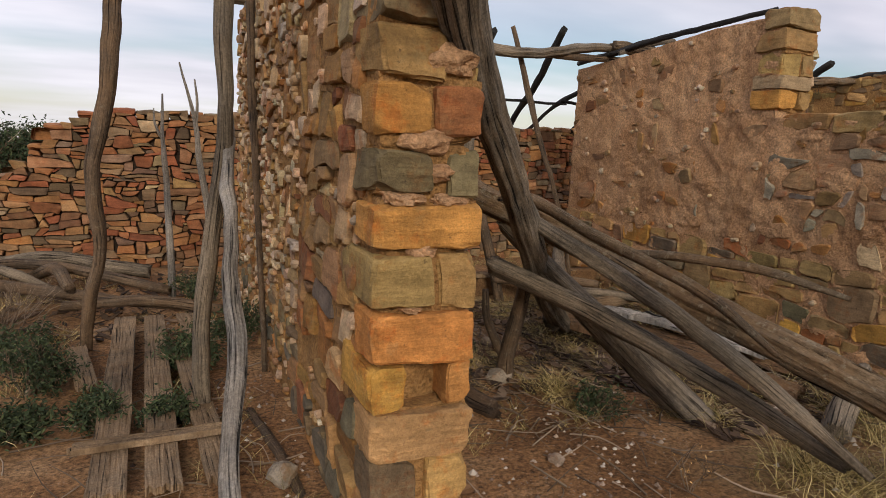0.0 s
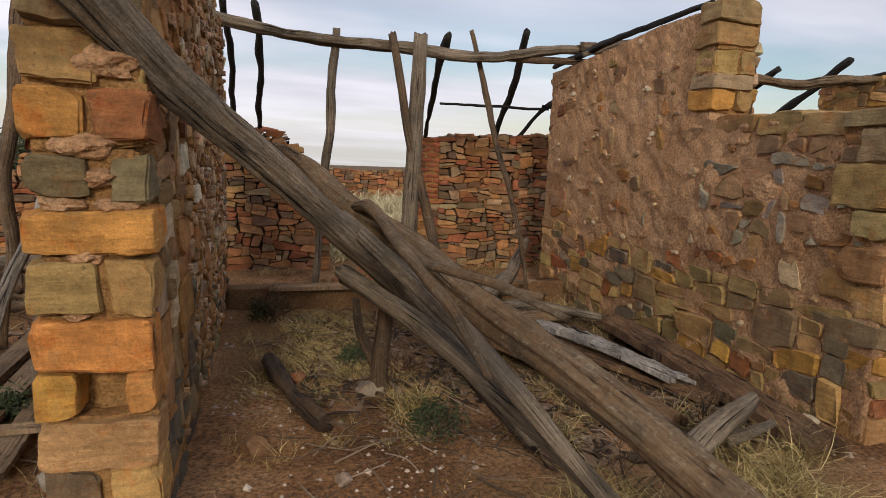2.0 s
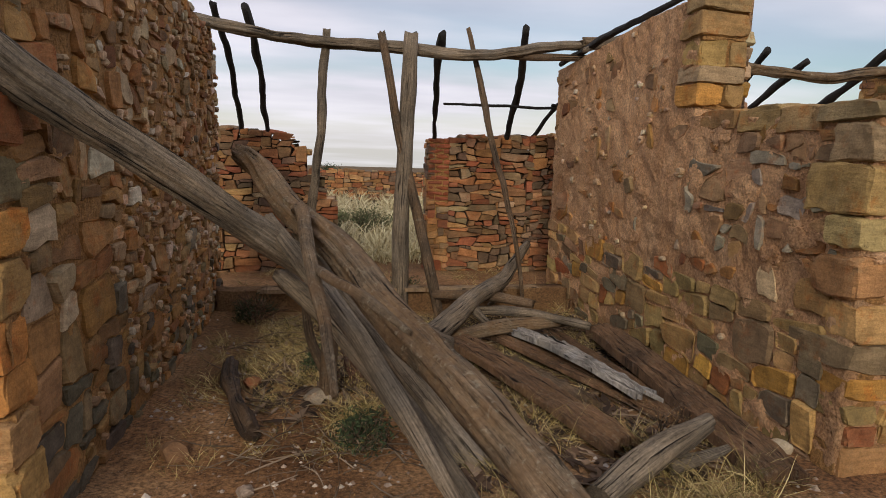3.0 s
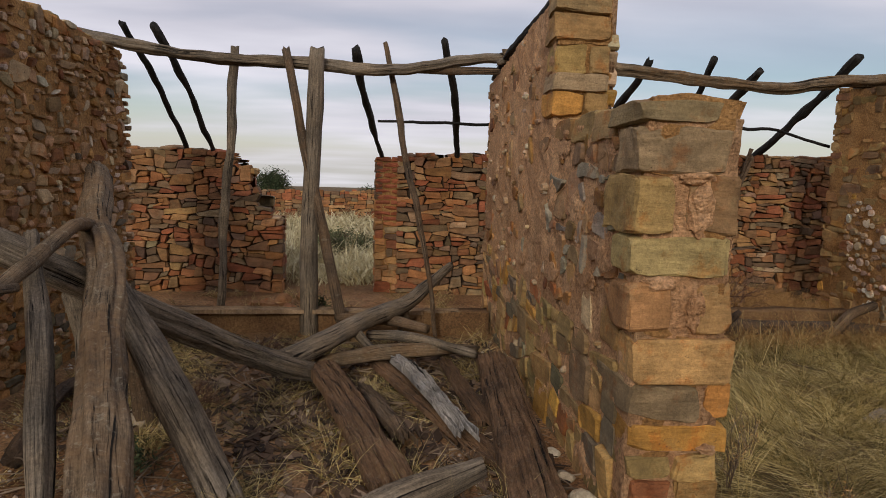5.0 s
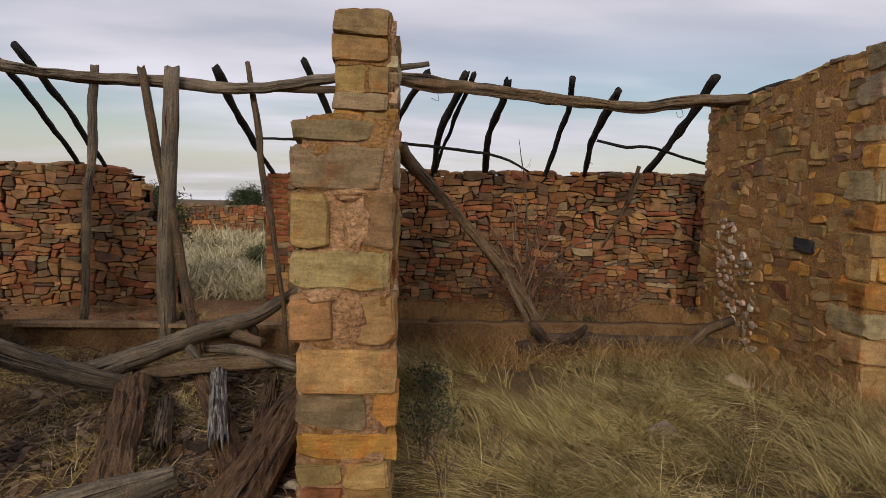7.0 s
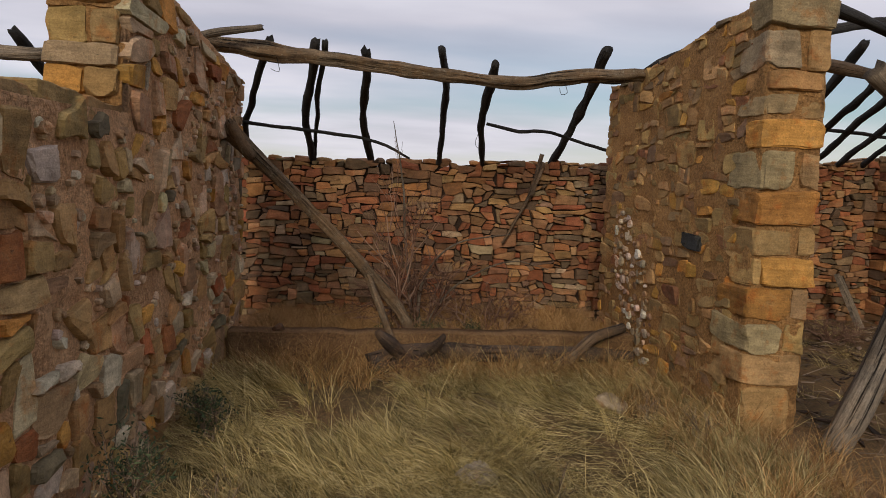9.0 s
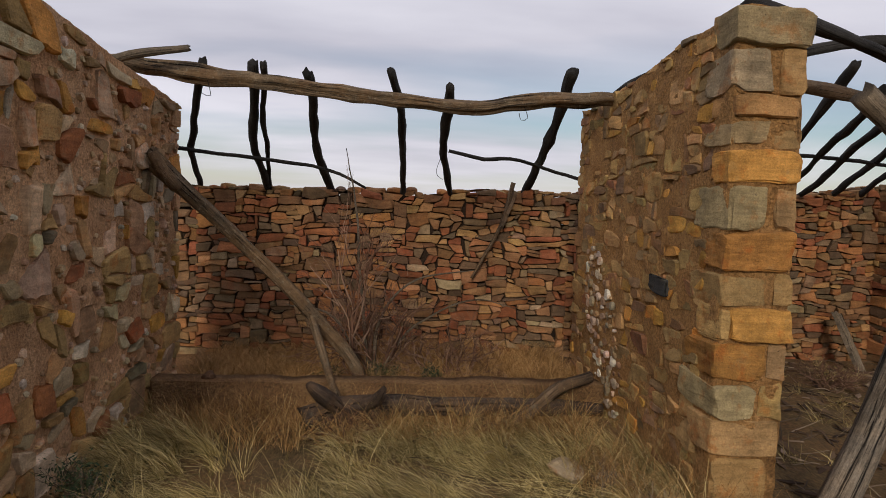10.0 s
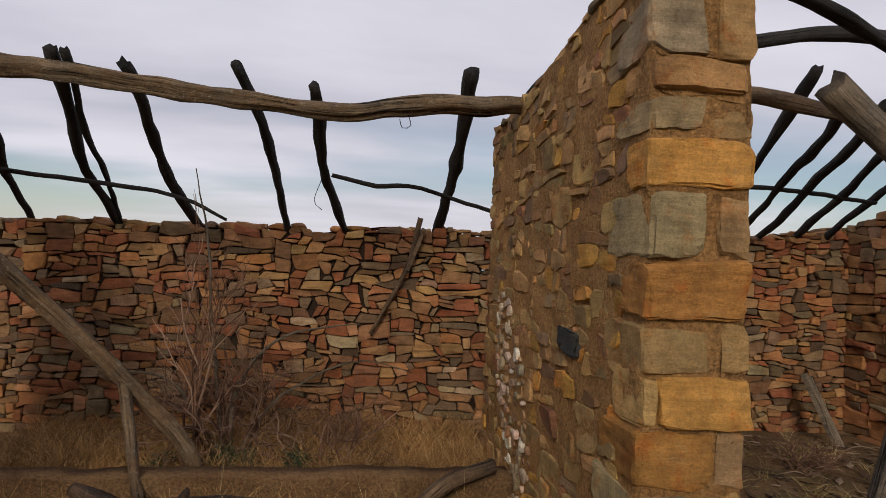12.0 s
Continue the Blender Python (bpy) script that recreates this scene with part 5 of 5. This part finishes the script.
# ---- loose stones ----
def rock(name, x, y, s, colour, label, seed, flat=0.7, z=None):
    """A loose stone: a ball cut by random planes and roughened."""
    r = random.Random(seed)
    bm = bmesh.new()
    bmesh.ops.create_icosphere(bm, subdivisions=2, radius=1.0)
    cuts = [(Vector((r.uniform(-1, 1), r.uniform(-1, 1), r.uniform(-0.7, 1))).normalized(), r.uniform(0.55, 0.85)) for _ in range(9)]
    z = ground(x, y) if z is None else z
    a = r.uniform(0, 6.28)
    g, verts = Geo(), []
    for v in bm.verts:
        p = v.co.copy()
        for n, d in cuts:
            over = p.dot(n) - d
            if over > 0:
                p -= n * over
        p += noise.noise_vector(v.co * 2.2 + Vector((seed, 0, 0))) * 0.06
        p = Vector((p.x * s * 0.62, p.y * s * 0.5, p.z * s * 0.55 * flat))
        verts.append((x + p.x * math.cos(a) - p.y * math.sin(a), y + p.x * math.sin(a) + p.y * math.cos(a), z + p.z + s * 0.22 * flat))
    g.add(verts, [tuple(v.index for v in f.verts) for f in bm.faces], colour)
    bm.free()
    return tagged(part(name, g, STONE, origin=Vector((x, y, z))), label, "stone", group="loose stones")


stone_rnd = random.Random(5)
for k, (x, y, s, col, lab) in enumerate([
    (0.50, 3.0, 0.17, (0.48, 0.40, 0.30), "pale stone lying on red earth"), (2.24, 4.0, 0.2, (0.42, 0.34, 0.25), "pale stone lying on red earth"), (1.75, 4.35, 0.14, (0.34, 0.15, 0.07), "red stone lying on red earth"),
    (1.45, 3.2, 0.17, (0.33, 0.18, 0.09), "broken clod of dried earth"), (2.45, 7.7, 0.26, (0.40, 0.20, 0.09), "rusty stone fallen from the wall"), (2.7, 7.6, 0.22, (0.38, 0.17, 0.08), "rusty stone fallen from the wall"), (2.55, 8.0, 0.3, (0.36, 0.18, 0.08), "rusty stone fallen from the wall"), (2.2, 7.9, 0.2, (0.40, 0.22, 0.10), "rusty stone fallen from the wall"), (2.9, 8.1, 0.2, (0.33, 0.15, 0.07), "rusty stone fallen from the wall"), (2.75, 8.4, 0.24, (0.36, 0.18, 0.08), "rusty stone fallen from the wall"),
    (8.87, 5.32, 0.32, (0.50, 0.38, 0.24), "flat pale stone in the grass"), (9.15, 5.15, 0.2, (0.50, 0.38, 0.24), "flat pale stone in the grass"), (7.55, 4.0, 0.26, (0.40, 0.33, 0.25), "grey stone in the grass"), (6.0, 6.72, 0.14, (0.25, 0.14, 0.08), "dark clod on the kerb"),
    (4.98, 2.85, 0.14, (0.56, 0.46, 0.32), "pale stone at the wall's foot"), (4.95, 3.15, 0.12, (0.52, 0.42, 0.30), "pale stone at the wall's foot"), (4.97, 3.5, 0.1, (0.56, 0.48, 0.36), "pale stone at the wall's foot"), (4.93, 3.8, 0.09, (0.5, 0.4, 0.3), "pale stone at the wall's foot"), (4.9, 4.4, 0.1, (0.5, 0.38, 0.28), "pale stone at the wall's foot"), (4.7, 5.9, 0.12, (0.45, 0.28, 0.16), "fallen stone among bark"),
    (2.6, 4.9, 0.13, (0.30, 0.22, 0.15), "brown stone in the litter"), (1.9, 2.7, 0.1, (0.45, 0.34, 0.25), "small stone on red earth"), (1.3, 2.6, 0.12, (0.33, 0.18, 0.09), "earth clod at the wall's foot")]):
    rock("loose_stone", x, y, s, col, lab, 200 + k, 0.45 if "flat" in lab else 0.7, 0.03 if "kerb" in lab else None)

g = Geo()
for _ in range(4200):
    x, y = stone_rnd.uniform(-0.2, 5.0), stone_rnd.uniform(0.6, 6.3)
    if 0.65 < x < 1.15 and y > 2.1 or noise.noise((x * 1.4, y * 1.4, 5)) < -0.05:
        continue
    s = stone_rnd.uniform(0.006, 0.022) * (1.8 if stone_rnd.random() < 0.06 else 1)
    z = ground(x, y)
    a = stone_rnd.uniform(0, 6.3)
    ring = [(x + s * math.cos(a + k * 1.257) * stone_rnd.uniform(0.7, 1.2), y + s * math.sin(a + k * 1.257) * stone_rnd.uniform(0.7, 1.2)) for k in range(5)]
    g.add([(*p, z - 0.004) for p in ring] + [(x, y, z + s * stone_rnd.uniform(0.5, 0.9))], [(k, (k + 1) % 5, 5) for k in range(5)])
tagged(part("gravel", g, CHIP), "pale gravel strewn over red earth", "gravel", kind="stuff")


# ---- grass and litter ----
class Grass:
    """Blades of grass as tapering bent ribbons, gathered into one mesh."""

    def __init__(self, seed):
        self.r, self.v = np.random.RandomState(seed), []

    def tuft(self, x, y, n, length, spread_, lean=None, upright=1.0, width=0.005, z=None, fan=0.7, droop=(0.15, 0.6)):
        r = self.r
        az = r.uniform(0, 6.283, n) if lean is None else r.normal(lean, fan, n)
        at, out = r.uniform(0, 6.283, n), spread_ * np.sqrt(r.uniform(0, 1, n))
        p = np.stack([x + out * np.cos(at), y + out * np.sin(at), np.full(n, ground(x, y) - 0.015 if z is None else z)], 1)
        floor_z = p[:, 2] + 0.02
        size, e, bow = length * r.uniform(0.45, 1.2, n) / 4, r.uniform(0.75, 1.5, n) * upright, r.uniform(*droop, n) * 0.75
        d = np.stack([np.cos(az), np.sin(az)], 1)
        turn = r.uniform(0, 6.283, n)
        s = np.stack([np.cos(turn), np.sin(turn), r.uniform(-0.5, 0.5, n)], 1) * (width * r.uniform(0.5, 1.3, n) / 2)[:, None]
        rows = []
        for k, wide in enumerate((0.8, 1.0, 0.8, 0.5, 0.0)):
            rows += [p - s * wide, p + s * wide] if wide else [p]
            p = p + np.concatenate([d * np.cos(e)[:, None], np.sin(e)[:, None]], 1) * size[:, None]
            p[:, 2] = np.maximum(p[:, 2], floor_z + 0.02 * k)
            az = az + r.normal(0, 0.12, n)
            d = np.stack([np.cos(az), np.sin(az)], 1)
            e = e - bow
        self.v.append(np.stack(rows, 1))

    def link(self, name, mat, label):
        v = np.concatenate(self.v)
        n = len(v)
        me = bpy.data.meshes.new(name)
        me.vertices.add(n * 9)
        me.vertices.foreach_set("co", v.astype(np.float32).ravel())
        one = np.array([0, 1, 3, 2, 2, 3, 5, 4, 4, 5, 7, 6, 6, 7, 8])
        me.loops.add(n * 15)
        me.loops.foreach_set("vertex_index", (np.arange(n)[:, None] * 9 + one).astype(np.int32).ravel())
        me.polygons.add(n * 4)
        me.polygons.foreach_set("loop_start", (np.arange(n)[:, None] * 15 + np.array([0, 4, 8, 12])).astype(np.int32).ravel())
        me.update(calc_edges=True)
        me.materials.append(mat)
        return tagged(new(name, me), label, "grass", kind="stuff")


grass_rnd = random.Random(11)
g = Grass(1)
for _ in range(1100):
    x, y = grass_rnd.uniform(5.55, 9.6), grass_rnd.uniform(0.5, 6.5)
    if noise.noise((x * 0.8, y * 0.8, 12.0)) < -0.28 and y > 4 or y > 5.75 and grass_rnd.random() < 0.65:
        continue
    flow = 3.2 + 2.6 * noise.noise((x * 0.55, y * 0.55, 8.0))
    g.tuft(x, y, 38, 0.42, 0.13, flow, 0.24, 0.0042, fan=0.5)
for _ in range(950):
    x, y = grass_rnd.uniform(5.6, 9.6), grass_rnd.uniform(0.6, 6.0)
    k = noise.noise((x * 1.1, y * 1.1, 3.0)) + 0.25 * noise.noise((x * 3, y * 3, 6.0))
    if k < -0.12:
        continue
    flow = 3.4 + 2.8 * noise.noise((x * 0.7, y * 0.7, 8.0))
    g.tuft(x, y, int(45 + 90 * k), 0.34 + 0.22 * k + grass_rnd.uniform(-0.06, 0.08), 0.05, flow, 0.85, 0.0034, fan=0.75, droop=(0.25, 0.75))
for _ in range(160):
    x, y = grass_rnd.uniform(5.7, 9.6), grass_rnd.uniform(0.9, 6.4)
    g.tuft(x, y, 16, 0.52, 0.04, None, 0.95, 0.003, droop=(0.05, 0.4))
g.link("dry_grass", STRAW, "thick matted pale dry grass in the second room")

g = Grass(2)
for x0, x1, y0, y1, n, size, per in ((2.7, 4.3, 0.7, 2.3, 130, 0.32, 34), (1.3, 3.2, 0.4, 1.9, 110, 0.22, 26), (1.3, 3.4, 4.3, 6.3, 170, 0.22, 26), (2.2, 3.8, 2.6, 3.8, 110, 0.26, 26), (3.0, 4.6, 2.2, 3.6, 80, 0.36, 22), (1.3, 2.6, 2.6, 4.4, 80, 0.13, 16), (10.1, 14.0, 2.5, 8.6, 220, 0.3, 22), (1.2, 5.0, 6.9, 8.7, 150, 0.26, 20), (-3.2, -0.8, 3.0, 8.6, 200, 0.34, 22), (-0.8, 0.6, 2.2, 8.0, 80, 0.22, 16), (4.2, 5.0, 4.9, 6.5, 50, 0.3, 20)):
    for _ in range(n):
        x, y = grass_rnd.uniform(x0, x1), grass_rnd.uniform(y0, y1)
        if noise.noise((x * 1.3, y * 1.3, 4.0)) > -0.12 and not (0.6 < x < 1.2 and y > 2.1):
            g.tuft(x, y, per, size, 0.08, None, 0.75, 0.0036)
# matted straw lying among the logs
for _ in range(420):
    x, y = grass_rnd.uniform(1.35, 4.7), grass_rnd.uniform(3.7, 6.4)
    if noise.noise((x * 1.2, y * 1.2, 9.0)) > -0.05:
        g.tuft(x, y, 22, 0.26, 0.12, 2.6 + 3 * noise.noise((x, y, 2.0)), 0.2, 0.0036, fan=0.6)
g.link("dry_grass", STRAW, "scattered tufts of pale dry grass")

g = Grass(3)
for _ in range(900):
    x, y = grass_rnd.uniform(5.6, 9.7), grass_rnd.uniform(6.9, 8.85)
    g.tuft(x, y, 24, 0.40, 0.07, None, 0.95, 0.0036)
for _ in range(260):
    x, y = grass_rnd.uniform(5.7, 9.4), grass_rnd.uniform(5.8, 6.56)
    g.tuft(x, y, 20, 0.40, 0.06, None, 1.0, 0.0036)
for _ in range(150):
    x, y = grass_rnd.uniform(8.9, 10.0), grass_rnd.uniform(3.3, 5.6)
    g.tuft(x, y, 18, 0.4, 0.06, None, 1.0, 0.0036)
g.link("rusty_grass", RUST_GRASS, "rust-brown dead grass along the back wall")

g = Grass(4)
for _ in range(3200):
    y = 9.6 + 22 * grass_rnd.random() ** 1.6
    x = 3.1 + (y + 0.6) * grass_rnd.uniform(-0.62, 0.62)
    g.tuft(x, y, 10, 0.42 + 0.012 * y, 0.14 + 0.01 * y, None, 0.95, 0.007 + 0.0011 * y)
g.link("plain_grass", PLAIN, "pale dry grass of the plain behind the ruin")

# loose twigs over the floor of the first room, the yard and the third room
g = Geo()
for x0, x1, y0, y1, n in ((1.6, 5.0, 2.6, 6.4, 620), (-2.4, 0.6, 3.0, 8.5, 320), (6.8, 9.4, 5.6, 6.5, 110), (10.2, 14.0, 4.0, 8.7, 420), (1.2, 2.8, 0.6, 2.6, 50)):
    for k in range(n):
        x, y, a = grass_rnd.uniform(x0, x1), grass_rnd.uniform(y0, y1), grass_rnd.uniform(0, 6.283)
        l, r = grass_rnd.uniform(0.1, 0.5), grass_rnd.uniform(0.002, 0.007)
        z = ground(x, y) + r
        dx, dy = math.cos(a) * l, math.sin(a) * l
        tube(g, [(x, y, z, r), (x + dx * 0.5 + grass_rnd.uniform(-0.04, 0.04), y + dy * 0.5, z + grass_rnd.uniform(0, 0.06), r * 0.8), (x + dx, y + dy, z + grass_rnd.uniform(0, 0.08), r * 0.4)], sides=4, step=0.2, seed=k, wobble=0.0)
tagged(part("twig_litter", g, TWIG), "dead twigs and bark litter on the ground", "litter", kind="stuff")


# flakes of bark and wood round the wood pile and the heap in the yard
g = Geo()
for x0, x1, y0, y1, n in ((3.0, 4.95, 2.6, 6.2, 1500), (1.8, 3.2, 3.6, 6.3, 500), (-2.2, 0.5, 5.8, 8.6, 300), (10.2, 13.8, 4.4, 8.6, 420)):
    for _ in range(n):
        x, y, a = grass_rnd.uniform(x0, x1), grass_rnd.uniform(y0, y1), grass_rnd.gauss(1.7, 0.6)
        l, w, h = grass_rnd.uniform(0.03, 0.16), grass_rnd.uniform(0.01, 0.04), grass_rnd.uniform(0.004, 0.012)
        z = ground(x, y) + grass_rnd.uniform(0.0, 0.02)
        d, q = Vector((math.cos(a), math.sin(a), grass_rnd.uniform(-0.2, 0.2))), Vector((-math.sin(a), math.cos(a), grass_rnd.uniform(-0.25, 0.25)))
        c = Vector((x, y, z))
        ring = [c + d * l, c + q * w, c - d * l * grass_rnd.uniform(0.6, 1.0), c - q * w * grass_rnd.uniform(0.6, 1.2)]
        g.add(ring + [p + Vector((0, 0, h)) for p in ring], [(4, 5, 6, 7), (0, 1, 5, 4), (1, 2, 6, 5), (2, 3, 7, 6), (3, 0, 4, 7)])
tagged(part("bark_litter", g, island_material("bark_flakes", (0.0, (0.025, 0.015, 0.010)), (0.6, (0.10, 0.06, 0.035)), (0.9, (0.20, 0.13, 0.08)), (1.0, (0.34, 0.25, 0.18)))), "flakes of rotten bark strewn over the earth", "litter", kind="stuff")


# ---- shrubs ----
def twigs(g, p, d, length, r, depth, rnd, tips, spread_=0.6, droop=0.0):
    """A branching twig; gathers the ends for leaves."""
    q = p + d * length
    mid = (p + q) / 2 + Vector((rnd.uniform(-1, 1), rnd.uniform(-1, 1), rnd.uniform(-1, 1))) * length * 0.10
    tube(g, [(*p, r), (*mid, r * 0.85), (*q, r * 0.65)], sides=4, step=0.3, seed=rnd.randint(0, 99), wobble=0.0)
    tips.append(q); tips.append(mid)
    if depth:
        for _ in range(rnd.choice((2, 3, 3))):
            e = (d + Vector((rnd.uniform(-1, 1), rnd.uniform(-1, 1), rnd.uniform(-0.8, 0.9) - droop)) * spread_).normalized()
            twigs(g, p + d * length * rnd.uniform(0.5, 1.0), e, length * rnd.uniform(0.6, 0.85), r * 0.62, depth - 1, rnd, tips, spread_, droop)


def shrub(name, x, y, height, width, n, leaves, leaf_size, leaf_mat, label, seed, depth=3, z=None, stem=0.008, wide=0.6, wood=None):
    rnd = random.Random(seed)
    z = ground(x, y) if z is None else z
    g, tips = Geo(), []
    ob = tagged(new(name), label, "shrub")
    ob.location = (x, y, z)
    for _ in range(n):
        a, lean = rnd.uniform(0, 6.283), rnd.uniform(0.1, 1.0)
        d = Vector((math.cos(a) * lean * width / height, math.sin(a) * lean * width / height, 1.0)).normalized()
        twigs(g, Vector((x + rnd.uniform(-0.1, 0.1) * width, y + rnd.uniform(-0.1, 0.1) * width, z - 0.02)), d, height * rnd.uniform(0.3, 0.45), stem, depth, rnd, tips, wide)
        if not leaves:
            part("branch", g, wood or TWIG, ob, origin=Vector((x, y, z)))
            g = Geo()
    if leaves:
        part("stem", g, wood or TWIG, ob, origin=Vector((x, y, z)))
    if leaves:
        g = Geo()
        for t in tips:
            if t.z < z + 0.02:
                continue
            for _ in range(leaves):
                c = t + Vector((rnd.gauss(0, 1), rnd.gauss(0, 1), rnd.gauss(0, 1))) * leaf_size * 1.6
                u = Vector((rnd.uniform(-1, 1), rnd.uniform(-1, 1), rnd.uniform(-0.4, 1))).normalized() * leaf_size * rnd.uniform(0.6, 1.2)
                s = u.cross(Vector((rnd.uniform(-1, 1), rnd.uniform(-1, 1), rnd.uniform(-1, 1)))).normalized() * leaf_size * 0.3
                k = u.cross(s).normalized() * leaf_size * 0.08
                g.add([c - u, c + s + k, c + u, c - s + k], [(0, 1, 2, 3)])
        part("foliage", g, leaf_mat, ob, origin=Vector((x, y, z)))
    return ob


for k, (x, y, h, w, n, lv) in enumerate([(0.12, 4.95, 0.36, 0.40, 12, 3), (0.52, 5.3, 0.42, 0.3, 9, 3), (-0.85, 4.7, 0.42, 0.5, 14, 3), (-1.15, 5.4, 0.4, 0.4, 10, 3), (-0.42, 4.0, 0.26, 0.34, 9, 3), (-0.05, 3.85, 0.24, 0.36, 9, 3), (-0.75, 3.9, 0.28, 0.4, 10, 3), (0.3, 6.8, 0.4, 0.35, 9, 3)]):
    shrub("green_shrub", x, y, h, w, n, lv, 0.022, LEAF, "low dark green shrub in the yard", 300 + k)
for k, (x, y, h, w, n) in enumerate([(2.5, 3.15, 0.26, 0.26, 10), (1.55, 6.2, 0.3, 0.3, 8), (3.12, 6.9, 0.4, 0.25, 9), (2.2, 4.7, 0.2, 0.35, 9), (7.55, 7.5, 0.34, 0.5, 12), (8.1, 7.4, 0.3, 0.4, 9), (7.0, 7.3, 0.3, 0.4, 9), (5.85, 4.6, 0.5, 0.2, 6), (5.75, 3.5, 0.6, 0.2, 5)]):
    shrub("green_weed", x, y, h, w, n, 2, 0.018, LEAF, "small dark green weed on the ground", 320 + k)
for k, (x, y, h, w, n) in enumerate([(5.8, 2.9, 0.6, 0.25, 5), (6.0, 2.3, 0.5, 0.3, 5), (6.2, 3.4, 0.4, 0.3, 5), (5.9, 1.9, 0.4, 0.3, 4), (6.3, 2.1, 0.5, 0.25, 4), (7.9, 3.6, 0.4, 0.2, 4), (9.2, 4.4, 0.45, 0.2, 4), (9.0, 4.9, 0.4, 0.2, 4), (2.35, 2.2, 0.35, 0.25, 4), (3.3, 2.3, 0.4, 0.3, 5), (4.3, 3.0, 0.45, 0.25, 4)]):
    shrub("dead_weed", x, y, h, w, n, 1, 0.010, RUST_GRASS, "thin brown dead weed in the grass", 340 + k, 2, None, 0.004)
shrub("thorn_bush", 7.45, 7.9, 1.3, 1.2, 13, 0, 0, None, "leafless thorn bush before the back wall", 360, 4, None, 0.013, 1.0, THORN)
shrub("thorn_bush", 8.3, 7.7, 0.85, 1.6, 12, 0, 0, None, "low leafless thorn bush before the back wall", 361, 4, None, 0.010, 1.1, THORN)
shrub("thorn_bush", 7.2, 7.7, 2.05, 0.35, 4, 0, 0, None, "tall leafless thorn stems before the back wall", 362, 4, None, 0.014, 0.7, THORN)
for k, pts in enumerate([[(7.45, 7.9, -0.25, 0.022), (7.5, 7.85, 0.4, 0.018), (7.9, 7.8, 0.85, 0.012), (8.5, 7.75, 0.95, 0.006)], [(7.5, 7.85, -0.25, 0.02), (7.8, 7.75, 0.3, 0.016), (8.4, 7.7, 0.6, 0.010), (8.95, 7.7, 0.55, 0.005)], [(7.4, 7.9, -0.25, 0.02), (7.3, 7.85, 0.7, 0.016), (7.25, 7.8, 1.4, 0.012), (7.1, 7.75, 2.2, 0.004)], [(7.4, 7.9, -0.2, 0.018), (7.0, 7.8, 0.4, 0.013), (6.5, 7.75, 0.55, 0.006)]]):
    limb("thorn_sapling", pts, GREY, "long bare arching thorn sapling", "sapling", group="thorn saplings", seed=370 + k, sides=6, step=0.1, wobble=0.06)
shrub("dead_bush", -1.25, 6.0, 0.6, 0.8, 14, 0, 0, None, "pale tangled dead bush in the yard", 363, 4, None, 0.006)
shrub("dead_bush", -1.9, 5.2, 0.7, 0.9, 14, 0, 0, None, "pale tangled dead bush in the yard", 364, 4, None, 0.006)
shrub("dead_bush", 7.3, 6.05, 0.4, 0.9, 14, 0, 0, None, "heap of dark dead twigs by the kerb", 368, 3, None, 0.007, 1.0, THORN)
shrub("dead_bush", 8.2, 6.1, 0.3, 0.9, 10, 0, 0, None, "heap of dark dead twigs by the kerb", 369, 3, None, 0.006, 1.0, THORN)
shrub("dead_bush", 2.5, 4.4, 0.35, 0.8, 12, 0, 0, None, "tangle of dry twigs under the logs", 374, 3, None, 0.006, 1.0, THORN)
shrub("dead_bush", 12.6, 7.6, 0.5, 1.2, 14, 0, 0, None, "heap of dead brush in the third room", 375, 4, None, 0.007, 1.0, THORN)
shrub("dead_bush", 1.6, 6.15, 0.45, 0.7, 10, 0, 0, None, "tangle of dry stems by the kerb", 365, 3, None, 0.005, 0.6, THORN)
shrub("dead_bush", 2.7, 5.7, 0.35, 0.8, 12, 0, 0, None, "tangle of dry stems by the kerb", 366, 3, None, 0.005, 0.6, THORN)

# ---- distance ----
for k, (x, y, h, w, n, d) in enumerate([(-2.6, 14.0, 2.0, 1.5, 16, 4), (-3.7, 14.6, 1.9, 1.5, 14, 4), (-0.45, 16.0, 1.9, 0.7, 10, 4), (-4.3, 45.0, 2.5, 1.6, 13, 4), (2.4, 48.0, 1.6, 1.4, 10, 3), (-10.0, 42.0, 2.4, 2.4, 14, 4)]):
    shrub("bush", x, y, h, w, n, 3, 0.055 if y < 20 else 0.10, LEAF, "dark green bush on the plain", 380 + k, d, None, 0.03)
for k, (x, y, h, w) in enumerate([(3.0, 12.3, 0.7, 0.5), (3.4, 13.5, 0.6, 0.6), (2.5, 14.0, 0.6, 0.5)]):
    shrub("sage_bush", x, y, h, w, 10, 2, 0.03, SAGE, "grey-green low bush in dry grass", 400 + k, 3)
